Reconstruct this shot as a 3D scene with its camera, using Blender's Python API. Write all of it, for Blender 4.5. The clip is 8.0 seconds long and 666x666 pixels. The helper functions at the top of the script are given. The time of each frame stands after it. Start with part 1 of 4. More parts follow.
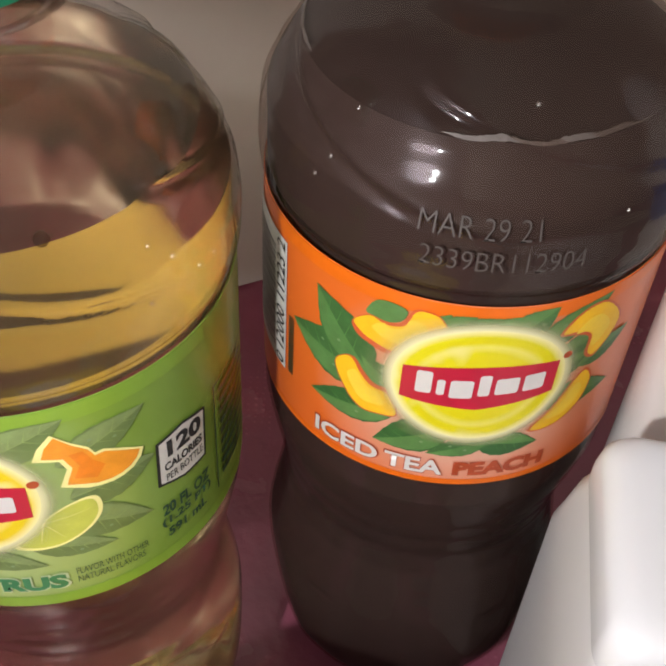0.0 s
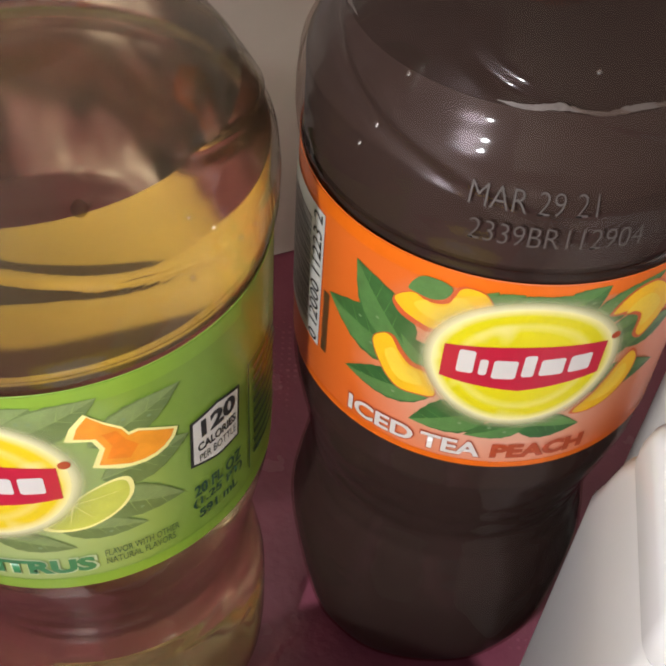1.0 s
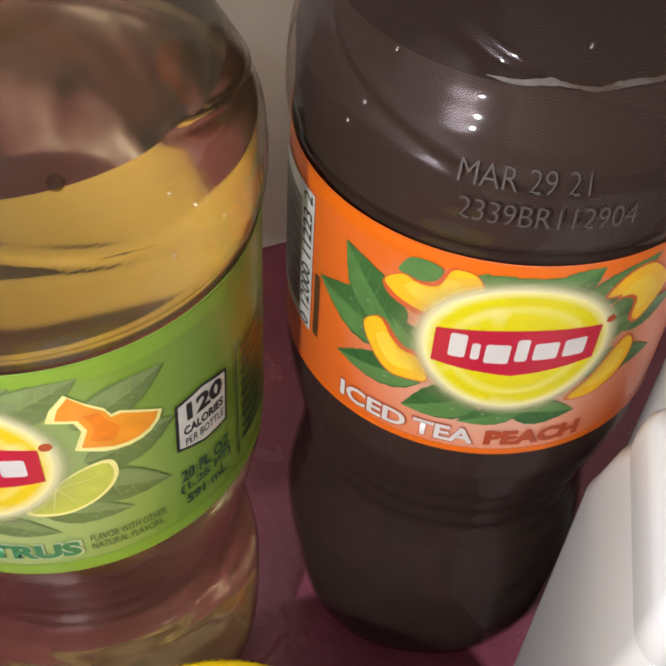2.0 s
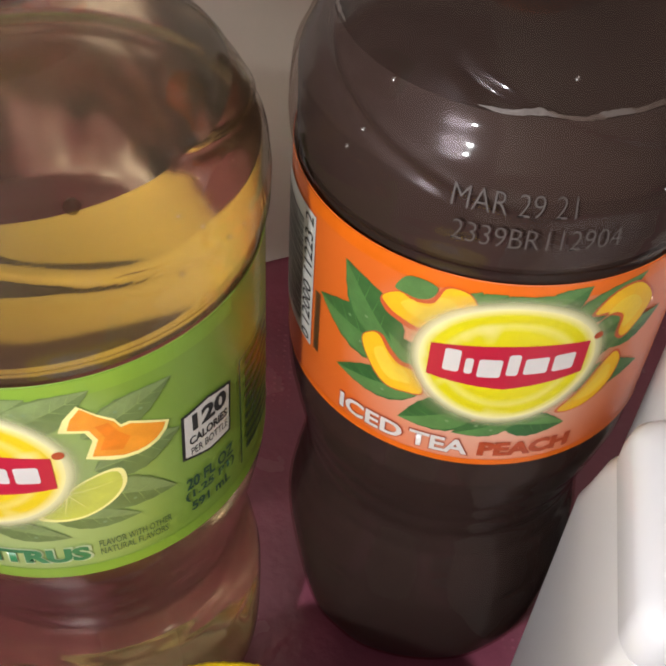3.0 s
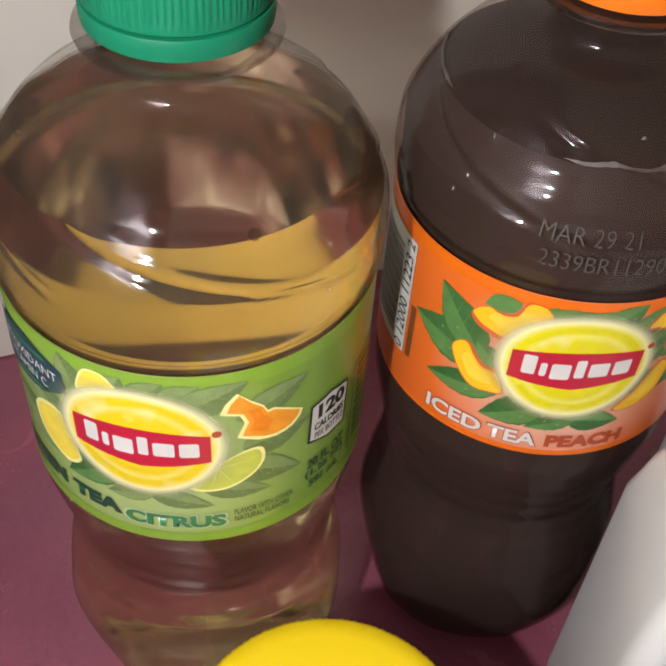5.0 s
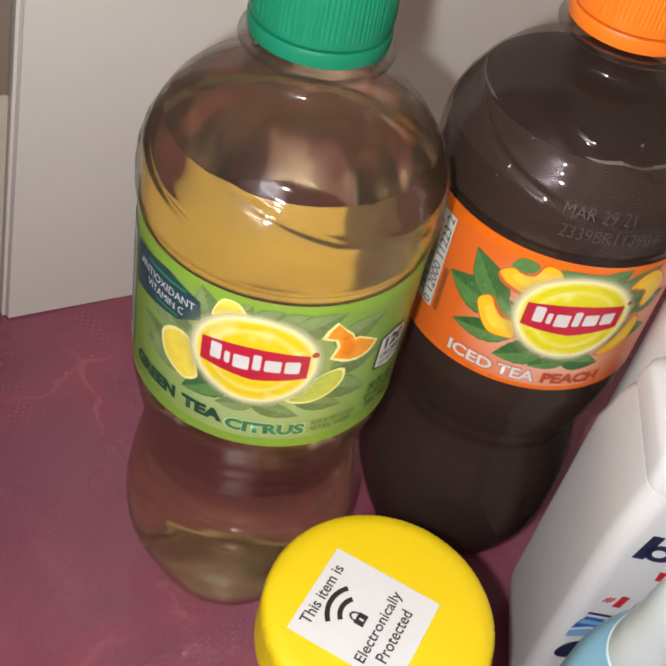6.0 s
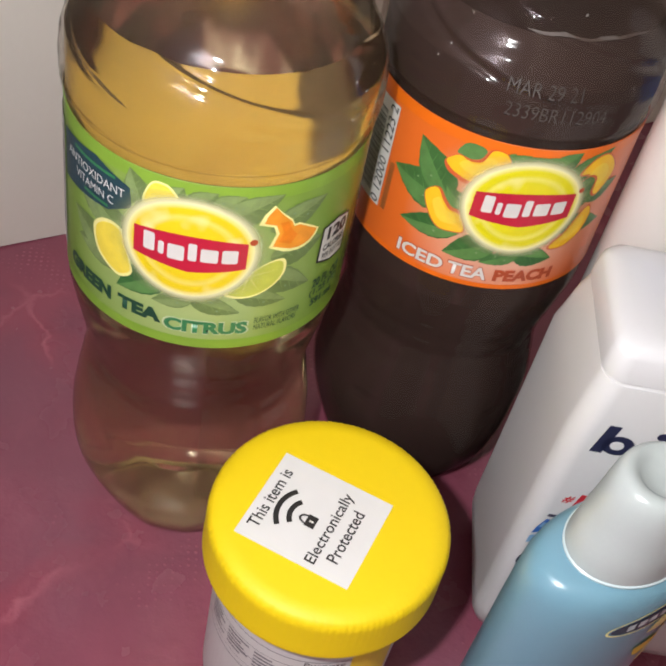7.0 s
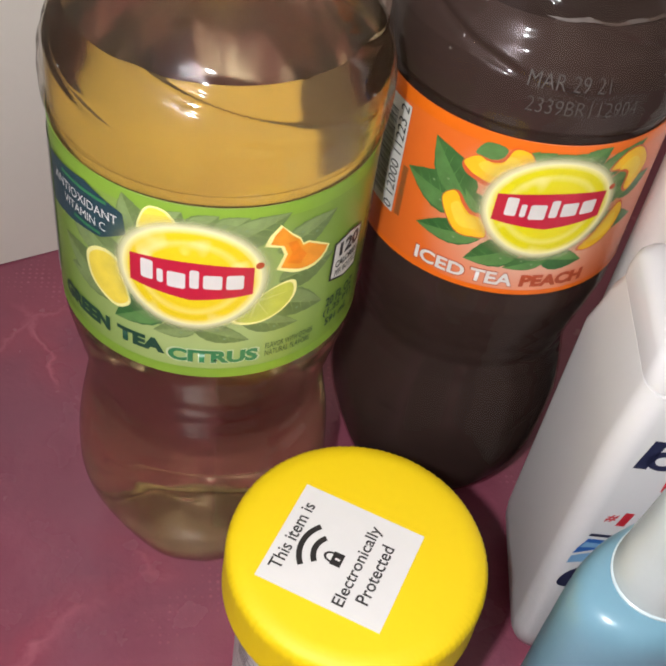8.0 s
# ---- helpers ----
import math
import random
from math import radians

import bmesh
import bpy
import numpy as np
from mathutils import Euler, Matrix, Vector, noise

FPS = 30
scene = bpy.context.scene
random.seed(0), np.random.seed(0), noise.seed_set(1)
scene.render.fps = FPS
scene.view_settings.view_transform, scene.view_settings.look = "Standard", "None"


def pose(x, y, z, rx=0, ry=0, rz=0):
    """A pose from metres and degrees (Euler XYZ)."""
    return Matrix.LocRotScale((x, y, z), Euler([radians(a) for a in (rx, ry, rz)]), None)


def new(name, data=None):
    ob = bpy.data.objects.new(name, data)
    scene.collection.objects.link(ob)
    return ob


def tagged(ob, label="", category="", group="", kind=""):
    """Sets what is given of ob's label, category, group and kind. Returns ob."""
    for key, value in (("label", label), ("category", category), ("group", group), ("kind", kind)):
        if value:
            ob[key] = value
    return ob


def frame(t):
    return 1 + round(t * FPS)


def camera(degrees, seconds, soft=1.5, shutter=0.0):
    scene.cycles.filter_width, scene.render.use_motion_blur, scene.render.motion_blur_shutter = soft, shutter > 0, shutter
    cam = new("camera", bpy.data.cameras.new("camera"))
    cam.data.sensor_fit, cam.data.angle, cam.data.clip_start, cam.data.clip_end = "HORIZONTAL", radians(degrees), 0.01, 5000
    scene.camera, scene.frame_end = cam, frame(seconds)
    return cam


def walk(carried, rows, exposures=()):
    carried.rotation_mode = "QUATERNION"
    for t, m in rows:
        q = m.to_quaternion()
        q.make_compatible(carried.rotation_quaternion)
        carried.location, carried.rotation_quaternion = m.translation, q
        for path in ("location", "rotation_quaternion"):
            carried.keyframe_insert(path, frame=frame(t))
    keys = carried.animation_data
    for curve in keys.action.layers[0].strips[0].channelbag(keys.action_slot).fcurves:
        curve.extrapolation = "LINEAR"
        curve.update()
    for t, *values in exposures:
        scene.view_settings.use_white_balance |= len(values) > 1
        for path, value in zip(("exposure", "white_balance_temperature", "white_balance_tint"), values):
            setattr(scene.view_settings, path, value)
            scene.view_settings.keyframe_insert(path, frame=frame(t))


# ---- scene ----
cam = camera(35.57, 8.0, soft=2.3)
ROWS = [
    (0.0, 0.0456, -0.1210, 0.2553, 43.53, -2.61, -0.00),
    (0.5, 0.0433, -0.1206, 0.2530, 42.64, -2.87, 0.25),
    (1.0, 0.0397, -0.1166, 0.2508, 42.12, -2.99, 0.40),
    (1.5, 0.0412, -0.1146, 0.2486, 41.81, -2.85, 0.57),
    (1.7, 0.0429, -0.1150, 0.2474, 41.84, -2.68, 0.81),
    (3.0, 0.0434, -0.1206, 0.2532, 42.51, -2.76, 1.23),
    (3.2, 0.0366, -0.1214, 0.2575, 42.80, -2.94, 1.46),
    (3.5, 0.0292, -0.1249, 0.2624, 42.80, -2.87, 1.58),
    (4.0, 0.0315, -0.1354, 0.2652, 43.29, -2.66, 1.89),
    (4.2, 0.0345, -0.1362, 0.2687, 43.36, -2.61, 1.99),
    (5.3, 0.0149, -0.1532, 0.2788, 43.79, -4.05, 1.81),
    (5.5, 0.0061, -0.1590, 0.2832, 43.63, -6.03, 0.86),
    (6.0, -0.0204, -0.1955, 0.3016, 44.41, -9.56, -1.47),
    (6.2, -0.0296, -0.2056, 0.2953, 44.58, -10.17, -2.04),
    (6.5, -0.0338, -0.2109, 0.2938, 44.18, -10.14, -2.76),
    (6.7, -0.0294, -0.2063, 0.2875, 43.76, -10.04, -3.32),
    (7.0, -0.0090, -0.2049, 0.2812, 43.95, -9.28, -3.50),
    (7.2, -0.0019, -0.2068, 0.2843, 44.34, -8.72, -3.77),
    (7.5, -0.0088, -0.2016, 0.2862, 44.01, -8.06, -3.67),
    (7.7, -0.0106, -0.1964, 0.2834, 43.96, -7.34, -3.69),
    (8.0, -0.0067, -0.1858, 0.2749, 43.03, -6.68, -4.93),
]
walk(cam, [(t, pose(x, y, z, rx, ry, rz)) for t, x, y, z, rx, ry, rz in ROWS])

# ---- world and light: a dim room, and the bright lamp of the phone that films ----
world = bpy.data.worlds.new("room_dark")
scene.world = world
world.use_nodes = True
world.node_tree.nodes["Background"].inputs[0].default_value = (0.9, 0.85, 0.8, 1)
world.node_tree.nodes["Background"].inputs[1].default_value = 0.05

flash = new("phone_lamp", bpy.data.lights.new("phone_lamp", "POINT"))
flash.data.energy = 2.45
flash.data.shadow_soft_size = 0.004
flash.data.color = (0.97, 0.975, 0.98)
flash.location = (-0.034, -0.186, 0.284)

# an unseen fill lamp, added to lift the shade by way of the pale ceiling
uplight = new("fill_uplight", bpy.data.lights.new("fill_uplight", "AREA"))
uplight.data.shape, uplight.data.size = "DISK", 0.35
uplight.data.energy = 21.0
uplight.data.color = (1.0, 0.985, 0.95)
uplight.matrix_world = pose(-0.5, -1.1, 0.2, 180, 0, 0)


# ---- materials ----
def nodes_of(name):
    m = bpy.data.materials.new(name)
    m.use_nodes = True
    return m, m.node_tree.nodes, m.node_tree.links


def plain(name, colour, rough=0.5, vary=0.12, scale=60.0, bump=0.0, bump_scale=900.0, metal=0.0, coat=0.0, alpha_trans=0.0, sss=0.0):
    """A surface with a coarse and a fine variation of its colour, and a fine relief."""
    m, n, l = nodes_of(name)
    b = n["Principled BSDF"]
    b.inputs["Roughness"].default_value = rough
    b.inputs["Metallic"].default_value = metal
    b.inputs["Coat Weight"].default_value = coat
    b.inputs["Coat Roughness"].default_value = 0.08
    b.inputs["Transmission Weight"].default_value = alpha_trans
    if sss:
        b.inputs["Subsurface Weight"].default_value = sss
        b.inputs["Subsurface Radius"].default_value = (0.004, 0.004, 0.004)
    co = n.new("ShaderNodeTexCoord")
    coarse, fine, mix = n.new("ShaderNodeTexNoise"), n.new("ShaderNodeTexNoise"), n.new("ShaderNodeMix")
    coarse.inputs["Scale"].default_value, fine.inputs["Scale"].default_value = scale, scale * 14
    coarse.inputs["Detail"].default_value = 3
    add = n.new("ShaderNodeMath")
    add.operation = "MULTIPLY_ADD"
    add.inputs[1].default_value = 0.35
    mix.data_type = "RGBA"
    lo = [c * (1 - vary) for c in colour]
    hi = [min(1, c * (1 + vary)) for c in colour]
    mix.inputs[6].default_value, mix.inputs[7].default_value = (*lo, 1), (*hi, 1)
    for t in (coarse, fine):
        l.new(co.outputs["Object"], t.inputs["Vector"])
    l.new(fine.outputs[0], add.inputs[0])
    l.new(coarse.outputs[0], add.inputs[2])
    l.new(add.outputs[0], mix.inputs[0])
    l.new(mix.outputs[2], b.inputs["Base Color"])
    if bump:
        g, bm_ = n.new("ShaderNodeTexNoise"), n.new("ShaderNodeBump")
        g.inputs["Scale"].default_value = bump_scale
        g.inputs["Detail"].default_value = 4
        bm_.inputs["Strength"].default_value = bump
        bm_.inputs["Distance"].default_value = 0.0006
        l.new(co.outputs["Object"], g.inputs["Vector"])
        l.new(g.outputs[0], bm_.inputs["Height"])
        l.new(bm_.outputs[0], b.inputs["Normal"])
    return m


def pet(name, tint, rough=0.06, least=0.055, bend=0.0):
    """Thin clear bottle plastic: see-through, with a glossy skin and faint waviness.
    bend is a share of nearly straight refraction, which deepens the cast shadow."""
    m, n, l = nodes_of(name)
    n.remove(n["Principled BSDF"])
    clear, lens, both, gloss, mix, facing, power, fres = (n.new("ShaderNode" + k) for k in ("BsdfTransparent", "BsdfRefraction", "MixShader", "BsdfGlossy", "MixShader", "LayerWeight", "Math", "MapRange"))
    clear.inputs[0].default_value = (*tint, 1)
    lens.inputs["Color"].default_value = (*tint, 1)
    lens.inputs["Roughness"].default_value, lens.inputs["IOR"].default_value = 0.0, 1.01
    both.inputs[0].default_value = bend
    l.new(clear.outputs[0], both.inputs[1])
    l.new(lens.outputs[0], both.inputs[2])
    gloss.inputs["Roughness"].default_value = rough
    power.operation, power.inputs[1].default_value = "POWER", 4.0
    fres.inputs[3].default_value, fres.inputs[4].default_value = least, 0.32
    l.new(facing.outputs["Facing"], power.inputs[0])
    l.new(power.outputs[0], fres.inputs[0])
    co, noi, bm_ = n.new("ShaderNodeTexCoord"), n.new("ShaderNodeTexNoise"), n.new("ShaderNodeBump")
    noi.inputs["Scale"].default_value = 85
    noi.inputs["Detail"].default_value = 2
    bm_.inputs["Strength"].default_value, bm_.inputs["Distance"].default_value = 0.3, 0.0013
    l.new(co.outputs["Object"], noi.inputs["Vector"])
    l.new(noi.outputs[0], bm_.inputs["Height"])
    l.new(bm_.outputs[0], gloss.inputs["Normal"])
    l.new(fres.outputs[0], mix.inputs[0])
    l.new((both if bend else clear).outputs[0], mix.inputs[1])
    l.new(gloss.outputs[0], mix.inputs[2])
    l.new(mix.outputs[0], n["Material Output"].inputs[0])
    return m


def liquid(name, tint, haze=(0.32, 0.245, 0.175), ior=1.33):
    m, n, l = nodes_of(name)
    n.remove(n["Principled BSDF"])
    r = n.new("ShaderNodeBsdfGlass")
    r.inputs["Color"].default_value = (*tint, 1)
    r.inputs["Roughness"].default_value = 0.10
    r.inputs["IOR"].default_value = ior
    # fine cloudiness of the brew
    cloud, mix, co, noi, amount = (n.new("ShaderNode" + k) for k in ("BsdfDiffuse", "MixShader", "TexCoord", "TexNoise", "MapRange"))
    cloud.inputs[0].default_value = (*haze, 1)
    noi.inputs["Scale"].default_value = 30
    amount.inputs[3].default_value, amount.inputs[4].default_value = 0.02, 0.05
    l.new(co.outputs["Object"], noi.inputs["Vector"])
    l.new(noi.outputs[0], amount.inputs[0])
    l.new(amount.outputs[0], mix.inputs[0])
    l.new(r.outputs[0], mix.inputs[1])
    l.new(cloud.outputs[0], mix.inputs[2])
    l.new(mix.outputs[0], n["Material Output"].inputs[0])
    return m


def print_fade(name, centre, inner, outer, r0, r1, rough=0.35):
    """A printed film whose colour fades from inner to outer round a point of the label."""
    m = plain(name, inner, rough, 0.06, 120, 0.03, 400, coat=0.15)
    n, l = m.node_tree.nodes, m.node_tree.links
    co, dist, ramp = n.new("ShaderNodeTexCoord"), n.new("ShaderNodeVectorMath"), n.new("ShaderNodeMapRange")
    dist.operation = "DISTANCE"
    dist.inputs[1].default_value = centre
    ramp.inputs[1].default_value, ramp.inputs[2].default_value = r0, r1
    mix = n.new("ShaderNodeMix")
    mix.data_type = "RGBA"
    mix.inputs[6].default_value, mix.inputs[7].default_value = (*inner, 1), (*outer, 1)
    l.new(co.outputs["Object"], dist.inputs[0])
    l.new(dist.outputs["Value"], ramp.inputs[0])
    l.new(ramp.outputs[0], mix.inputs[0])
    l.new(mix.outputs[2], n["Principled BSDF"].inputs["Base Color"])
    return m


def cloth_material():
    """Maroon vinyl cloth: worn pinkish veins, patches of fine dots, mottled sheen."""
    m, n, l = nodes_of("maroon_vinyl")
    b = n["Principled BSDF"]
    co = n.new("ShaderNodeTexCoord")

    def noise_tex(scale, detail=4):
        t = n.new("ShaderNodeTexNoise")
        t.inputs["Scale"].default_value, t.inputs["Detail"].default_value = scale, detail
        l.new(co.outputs["Object"], t.inputs["Vector"])
        return t.outputs[0]

    def maths(op, a, c, clamp=False):
        t = n.new("ShaderNodeMath")
        t.operation, t.use_clamp = op, clamp
        for i, v in enumerate((a, c)):
            if isinstance(v, (int, float)):
                t.inputs[i].default_value = v
            else:
                l.new(v, t.inputs[i])
        return t.outputs[0]

    def step(v, lo, hi):
        t = n.new("ShaderNodeMapRange")
        t.inputs[1].default_value, t.inputs[2].default_value = lo, hi
        l.new(v, t.inputs[0])
        return t.outputs[0]

    def over(fac, low, high):
        t = n.new("ShaderNodeMix")
        t.data_type = "RGBA"
        l.new(fac, t.inputs[0])
        for i, v in ((6, low), (7, high)):
            if isinstance(v, tuple):
                t.inputs[i].default_value = (*v, 1)
            else:
                l.new(v, t.inputs[i])
        return t.outputs[2]

    # distorted coordinates for the veins
    warp, addv = n.new("ShaderNodeTexNoise"), n.new("ShaderNodeVectorMath")
    warp.inputs["Scale"].default_value, warp.inputs["Detail"].default_value = 45, 5
    l.new(co.outputs["Object"], warp.inputs["Vector"])
    addv.operation = "MULTIPLY_ADD"
    addv.inputs[1].default_value = (0.03, 0.03, 0.0)
    l.new(warp.outputs[1], addv.inputs[0])
    l.new(co.outputs["Object"], addv.inputs[2])
    vor = n.new("ShaderNodeTexVoronoi")
    vor.feature = "DISTANCE_TO_EDGE"
    vor.inputs["Scale"].default_value = 17
    l.new(addv.outputs[0], vor.inputs["Vector"])
    vein = maths("MULTIPLY", step(vor.outputs[0], 0.03, 0.004), step(noise_tex(16, 2), 0.56, 0.68), True)
    soft = maths("MULTIPLY", step(vor.outputs[0], 0.2, 0.0), step(noise_tex(16, 2), 0.48, 0.7), True)
    # fine dots in patches
    dots = n.new("ShaderNodeTexVoronoi")
    dots.inputs["Scale"].default_value, dots.inputs["Randomness"].default_value = 430, 0.15
    l.new(co.outputs["Object"], dots.inputs["Vector"])
    dot = maths("MULTIPLY", step(dots.outputs[0], 0.38, 0.22), step(noise_tex(24, 1), 0.5, 0.58), True)
    base = over(step(noise_tex(28), 0.3, 0.7), (0.24, 0.058, 0.095), (0.35, 0.095, 0.145))
    base = over(step(noise_tex(9, 2), 0.42, 0.62), base, (0.27, 0.086, 0.130))
    base = over(maths("MULTIPLY", soft, 0.6), base, (0.40, 0.075, 0.115))
    base = over(maths("MULTIPLY", dot, 0.6), base, (0.52, 0.16, 0.22))
    base = over(maths("MULTIPLY", vein, 0.5), base, (0.58, 0.19, 0.25))
    l.new(base, b.inputs["Base Color"])
    l.new(step(noise_tex(60), 0.0, 2.2), b.inputs["Roughness"])
    b.inputs["Specular IOR Level"].default_value = 0.5
    bump = n.new("ShaderNodeBump")
    bump.inputs["Strength"].default_value, bump.inputs["Distance"].default_value = 0.5, 0.0006
    l.new(maths("ADD", maths("MULTIPLY", dot, 0.6), maths("ADD", noise_tex(300), vein)), bump.inputs["Height"])
    l.new(bump.outputs[0], b.inputs["Normal"])
    return m


def ink(name, colour, rough=0.38):
    return plain(name, colour, rough, 0.08, 260, coat=0.1)


CLOTH = cloth_material()
WALL = plain("cream_paint", (0.80, 0.755, 0.69), 0.5, 0.035, 22, 0.12, 500)
TRIM = plain("beige_trim", (0.62, 0.55, 0.46), 0.45, 0.08, 60, 0.1, 400)
TRIM_DARK = plain("dark_trim", (0.26, 0.20, 0.16), 0.5, 0.1, 60)
SIDE = plain("grey_plastic_panel", (0.42, 0.37, 0.39), 0.3, 0.1, 40, 0.1, 300)
LEDGE = plain("frosted_plastic", (0.62, 0.60, 0.60), 0.25, 0.05, 80, alpha_trans=0.3)
ROOM = plain("room_paint", (0.66, 0.62, 0.57), 0.8, 0.05, 4)
TABLE = plain("dark_wood", (0.09, 0.05, 0.035), 0.5, 0.2, 30)
PET_CLEAR = pet("clear_bottle_plastic", (0.90, 0.89, 0.87), bend=0.48)
PET_PEACH = pet("clear_bottle_plastic_dark", (0.84, 0.78, 0.75), 0.055, 0.03)
TEA_GREEN = liquid("green_tea", (0.99, 0.935, 0.79))
TEA_PEACH = plain("dark_peach_tea", (0.056, 0.040, 0.036), 0.5, 0.03, 40)
TEA_PEACH.node_tree.nodes["Principled BSDF"].inputs["Specular IOR Level"].default_value = 0.05
CAP_GREEN = plain("green_cap_plastic", (0.005, 0.17, 0.085), 0.36, 0.05, 80, 0.05, 700)
CAP_ORANGE = plain("orange_cap_plastic", (0.80, 0.175, 0.010), 0.36, 0.05, 80, 0.05, 700)
LID_YELLOW = plain("yellow_lid_plastic", (0.79, 0.565, 0.002), 0.55, 0.03, 60, 0.06, 600)
JAR_WHITE = plain("white_jar_plastic", (0.66, 0.64, 0.66), 0.35, 0.04, 60)
WHITE = plain("white_bottle_plastic", (0.68, 0.68, 0.68), 0.3, 0.03, 50, 0.04, 300)
WHITE_CAP = plain("white_cap_plastic", (0.68, 0.68, 0.69), 0.22, 0.02, 50)
PEARL = plain("pearl_bottle_plastic", (0.72, 0.69, 0.65), 0.28, 0.03, 40)
PAPER = plain("sticker_paper", (0.66, 0.65, 0.64), 0.6, 0.03, 200)
BLACK = ink("black_ink", (0.018, 0.017, 0.018))
GREY_INK = ink("grey_ink", (0.16, 0.15, 0.17))
NAVY = ink("navy_ink", (0.018, 0.02, 0.06))
BLUE = ink("blue_ink", (0.02, 0.12, 0.42))
PALE_BLUE = ink("pale_blue_ink", (0.20, 0.40, 0.62))
RED = ink("red_ink", (0.56, 0.02, 0.035))
RIBBON = ink("ribbon_red", (0.48, 0.012, 0.04))
INK_WHITE = ink("white_ink", (0.65, 0.63, 0.61))
LEMON = ink("lemon_yellow", (0.86, 0.66, 0.012))
LEMON_SOFT = plain("lemon_flesh_print", (0.84, 0.66, 0.07), 0.4, 0.2, 300)
LIME_SOFT = plain("lime_flesh_print", (0.52, 0.55, 0.08), 0.4, 0.2, 300)
LEMON_PALE = ink("lemon_pale", (0.90, 0.84, 0.34))
LEMON_LIME = ink("lemon_bright", (0.80, 0.76, 0.01))
ORANGE = plain("orange_flesh", (0.84, 0.30, 0.025), 0.4, 0.22, 380)
ORANGE_DEEP = plain("orange_flesh_deep", (0.80, 0.22, 0.012), 0.4, 0.22, 380)
PEACH_FLESH = plain("peach_flesh", (0.86, 0.49, 0.015), 0.4, 0.2, 160)
PEACH_PALE = plain("peach_flesh_pale", (0.88, 0.58, 0.05), 0.4, 0.2, 160)
PEACH_RED = ink("peach_red", (0.62, 0.10, 0.03))
LEAF = plain("leaf_green", (0.045, 0.128, 0.034), 0.4, 0.45, 420)
LEAF_DARK = plain("leaf_dark", (0.03, 0.11, 0.028), 0.4, 0.45, 420)
LEAF_OLIVE = plain("leaf_olive", (0.125, 0.185, 0.060), 0.4, 0.35, 420)
LEAF_LIT = plain("leaf_lit", (0.085, 0.195, 0.055), 0.4, 0.5, 300)
OLIVE_LIT = plain("leaf_olive_lit", (0.185, 0.255, 0.095), 0.4, 0.4, 300)
DEW = ink("dew_print", (0.20, 0.30, 0.15))
LEAF_VEIN = ink("leaf_vein", (0.10, 0.25, 0.065))
OLIVE_VEIN = ink("leaf_olive_vein", (0.26, 0.36, 0.12))
TEAL = ink("dark_teal_ink", (0.018, 0.055, 0.075))
FOREST = ink("forest_ink", (0.012, 0.06, 0.035))
CITRUS_GREEN = ink("citrus_green_ink", (0.035, 0.20, 0.075))
BROWN_RED = ink("brown_red_ink", (0.42, 0.065, 0.02))
ORANGE_BAND = ink("orange_band", (0.77, 0.148, 0.006))
GREEN_BAND = ink("green_band", (0.22, 0.375, 0.040))
MIST_INK = ink("mist_green_ink", (0.48, 0.56, 0.33))
ETCH = ink("etched_print", (0.072, 0.060, 0.055), 0.6)
# gold for lamp light focused by the tea, brown for the shade round it
LINER_LIT = plain("liner_lit_tone", (0.96, 0.73, 0.25), 0.7, 0.04, 200)
LINER_SHADE = plain("liner_shade_tone", (0.20, 0.155, 0.115), 0.7, 0.1, 150)
FOAM = plain("tea_foam", (0.080, 0.064, 0.056), 0.6, 0.6, 700, 0.3, 1500)
GLINT_CLEAR = pet("glint_plastic", (0.97, 0.96, 0.94), 0.16, 0.10)
PET_RING = pet("thick_clear_plastic", (0.74, 0.72, 0.70), 0.06, 0.10)
DROP = pet("clear_drop", (0.75, 0.70, 0.6), 0.02)


# ---- mesh helpers ----
def part(name, bm, material, parent=None, label="", smooth=True):
    me = bpy.data.meshes.new(name)
    bmesh.ops.recalc_face_normals(bm, faces=bm.faces)
    bm.to_mesh(me)
    bm.free()
    me.materials.append(material)
    if smooth:
        for p in me.polygons:
            p.use_smooth = True
        me.set_sharp_from_angle(angle=radians(38))
    ob = new(name, me)
    if parent:
        ob.parent = parent
    if label:
        ob["label"] = label
    return ob


def thing(name, at, turn, label, category, group=""):
    ob = new(name)
    ob.empty_display_size = 0.01
    ob.matrix_world = pose(*at, 0, 0, turn)
    return tagged(ob, label, category, group)


def revolve(profile, segs=96, wobble=None, close_top=True, close_bottom=True):
    """Turns (radius, height) pairs round z. wobble(angle, height) is added to the radius."""
    bm = bmesh.new()
    rings = []
    for r, z in profile:
        ring = []
        for i in range(segs):
            a = math.tau * i / segs
            rr = r + (wobble(a, z) if wobble else 0)
            ring.append(bm.verts.new((rr * math.cos(a), rr * math.sin(a), z)))
        rings.append(ring)
    for a, b in zip(rings, rings[1:]):
        for i in range(segs):
            bm.faces.new((a[i], a[(i + 1) % segs], b[(i + 1) % segs], b[i]))
    if close_bottom:
        bm.faces.new(rings[0][::-1])
    if close_top:
        bm.faces.new(rings[-1])
    return bm


def smooth_profile(points, steps=6):
    """A Catmull-Rom curve through (radius, height) pairs."""
    out = []
    for i in range(len(points) - 1):
        p = [Vector(points[max(0, min(len(points) - 1, i + k))]) for k in (-1, 0, 1, 2)]
        for s in range(steps):
            t = s / steps
            v = 0.5 * (2 * p[1] + (p[2] - p[0]) * t + (2 * p[0] - 5 * p[1] + 4 * p[2] - p[3]) * t * t + (3 * p[1] - p[0] - 3 * p[2] + p[3]) * t ** 3)
            out.append((v.x, v.y))
    return out + [tuple(points[-1])]


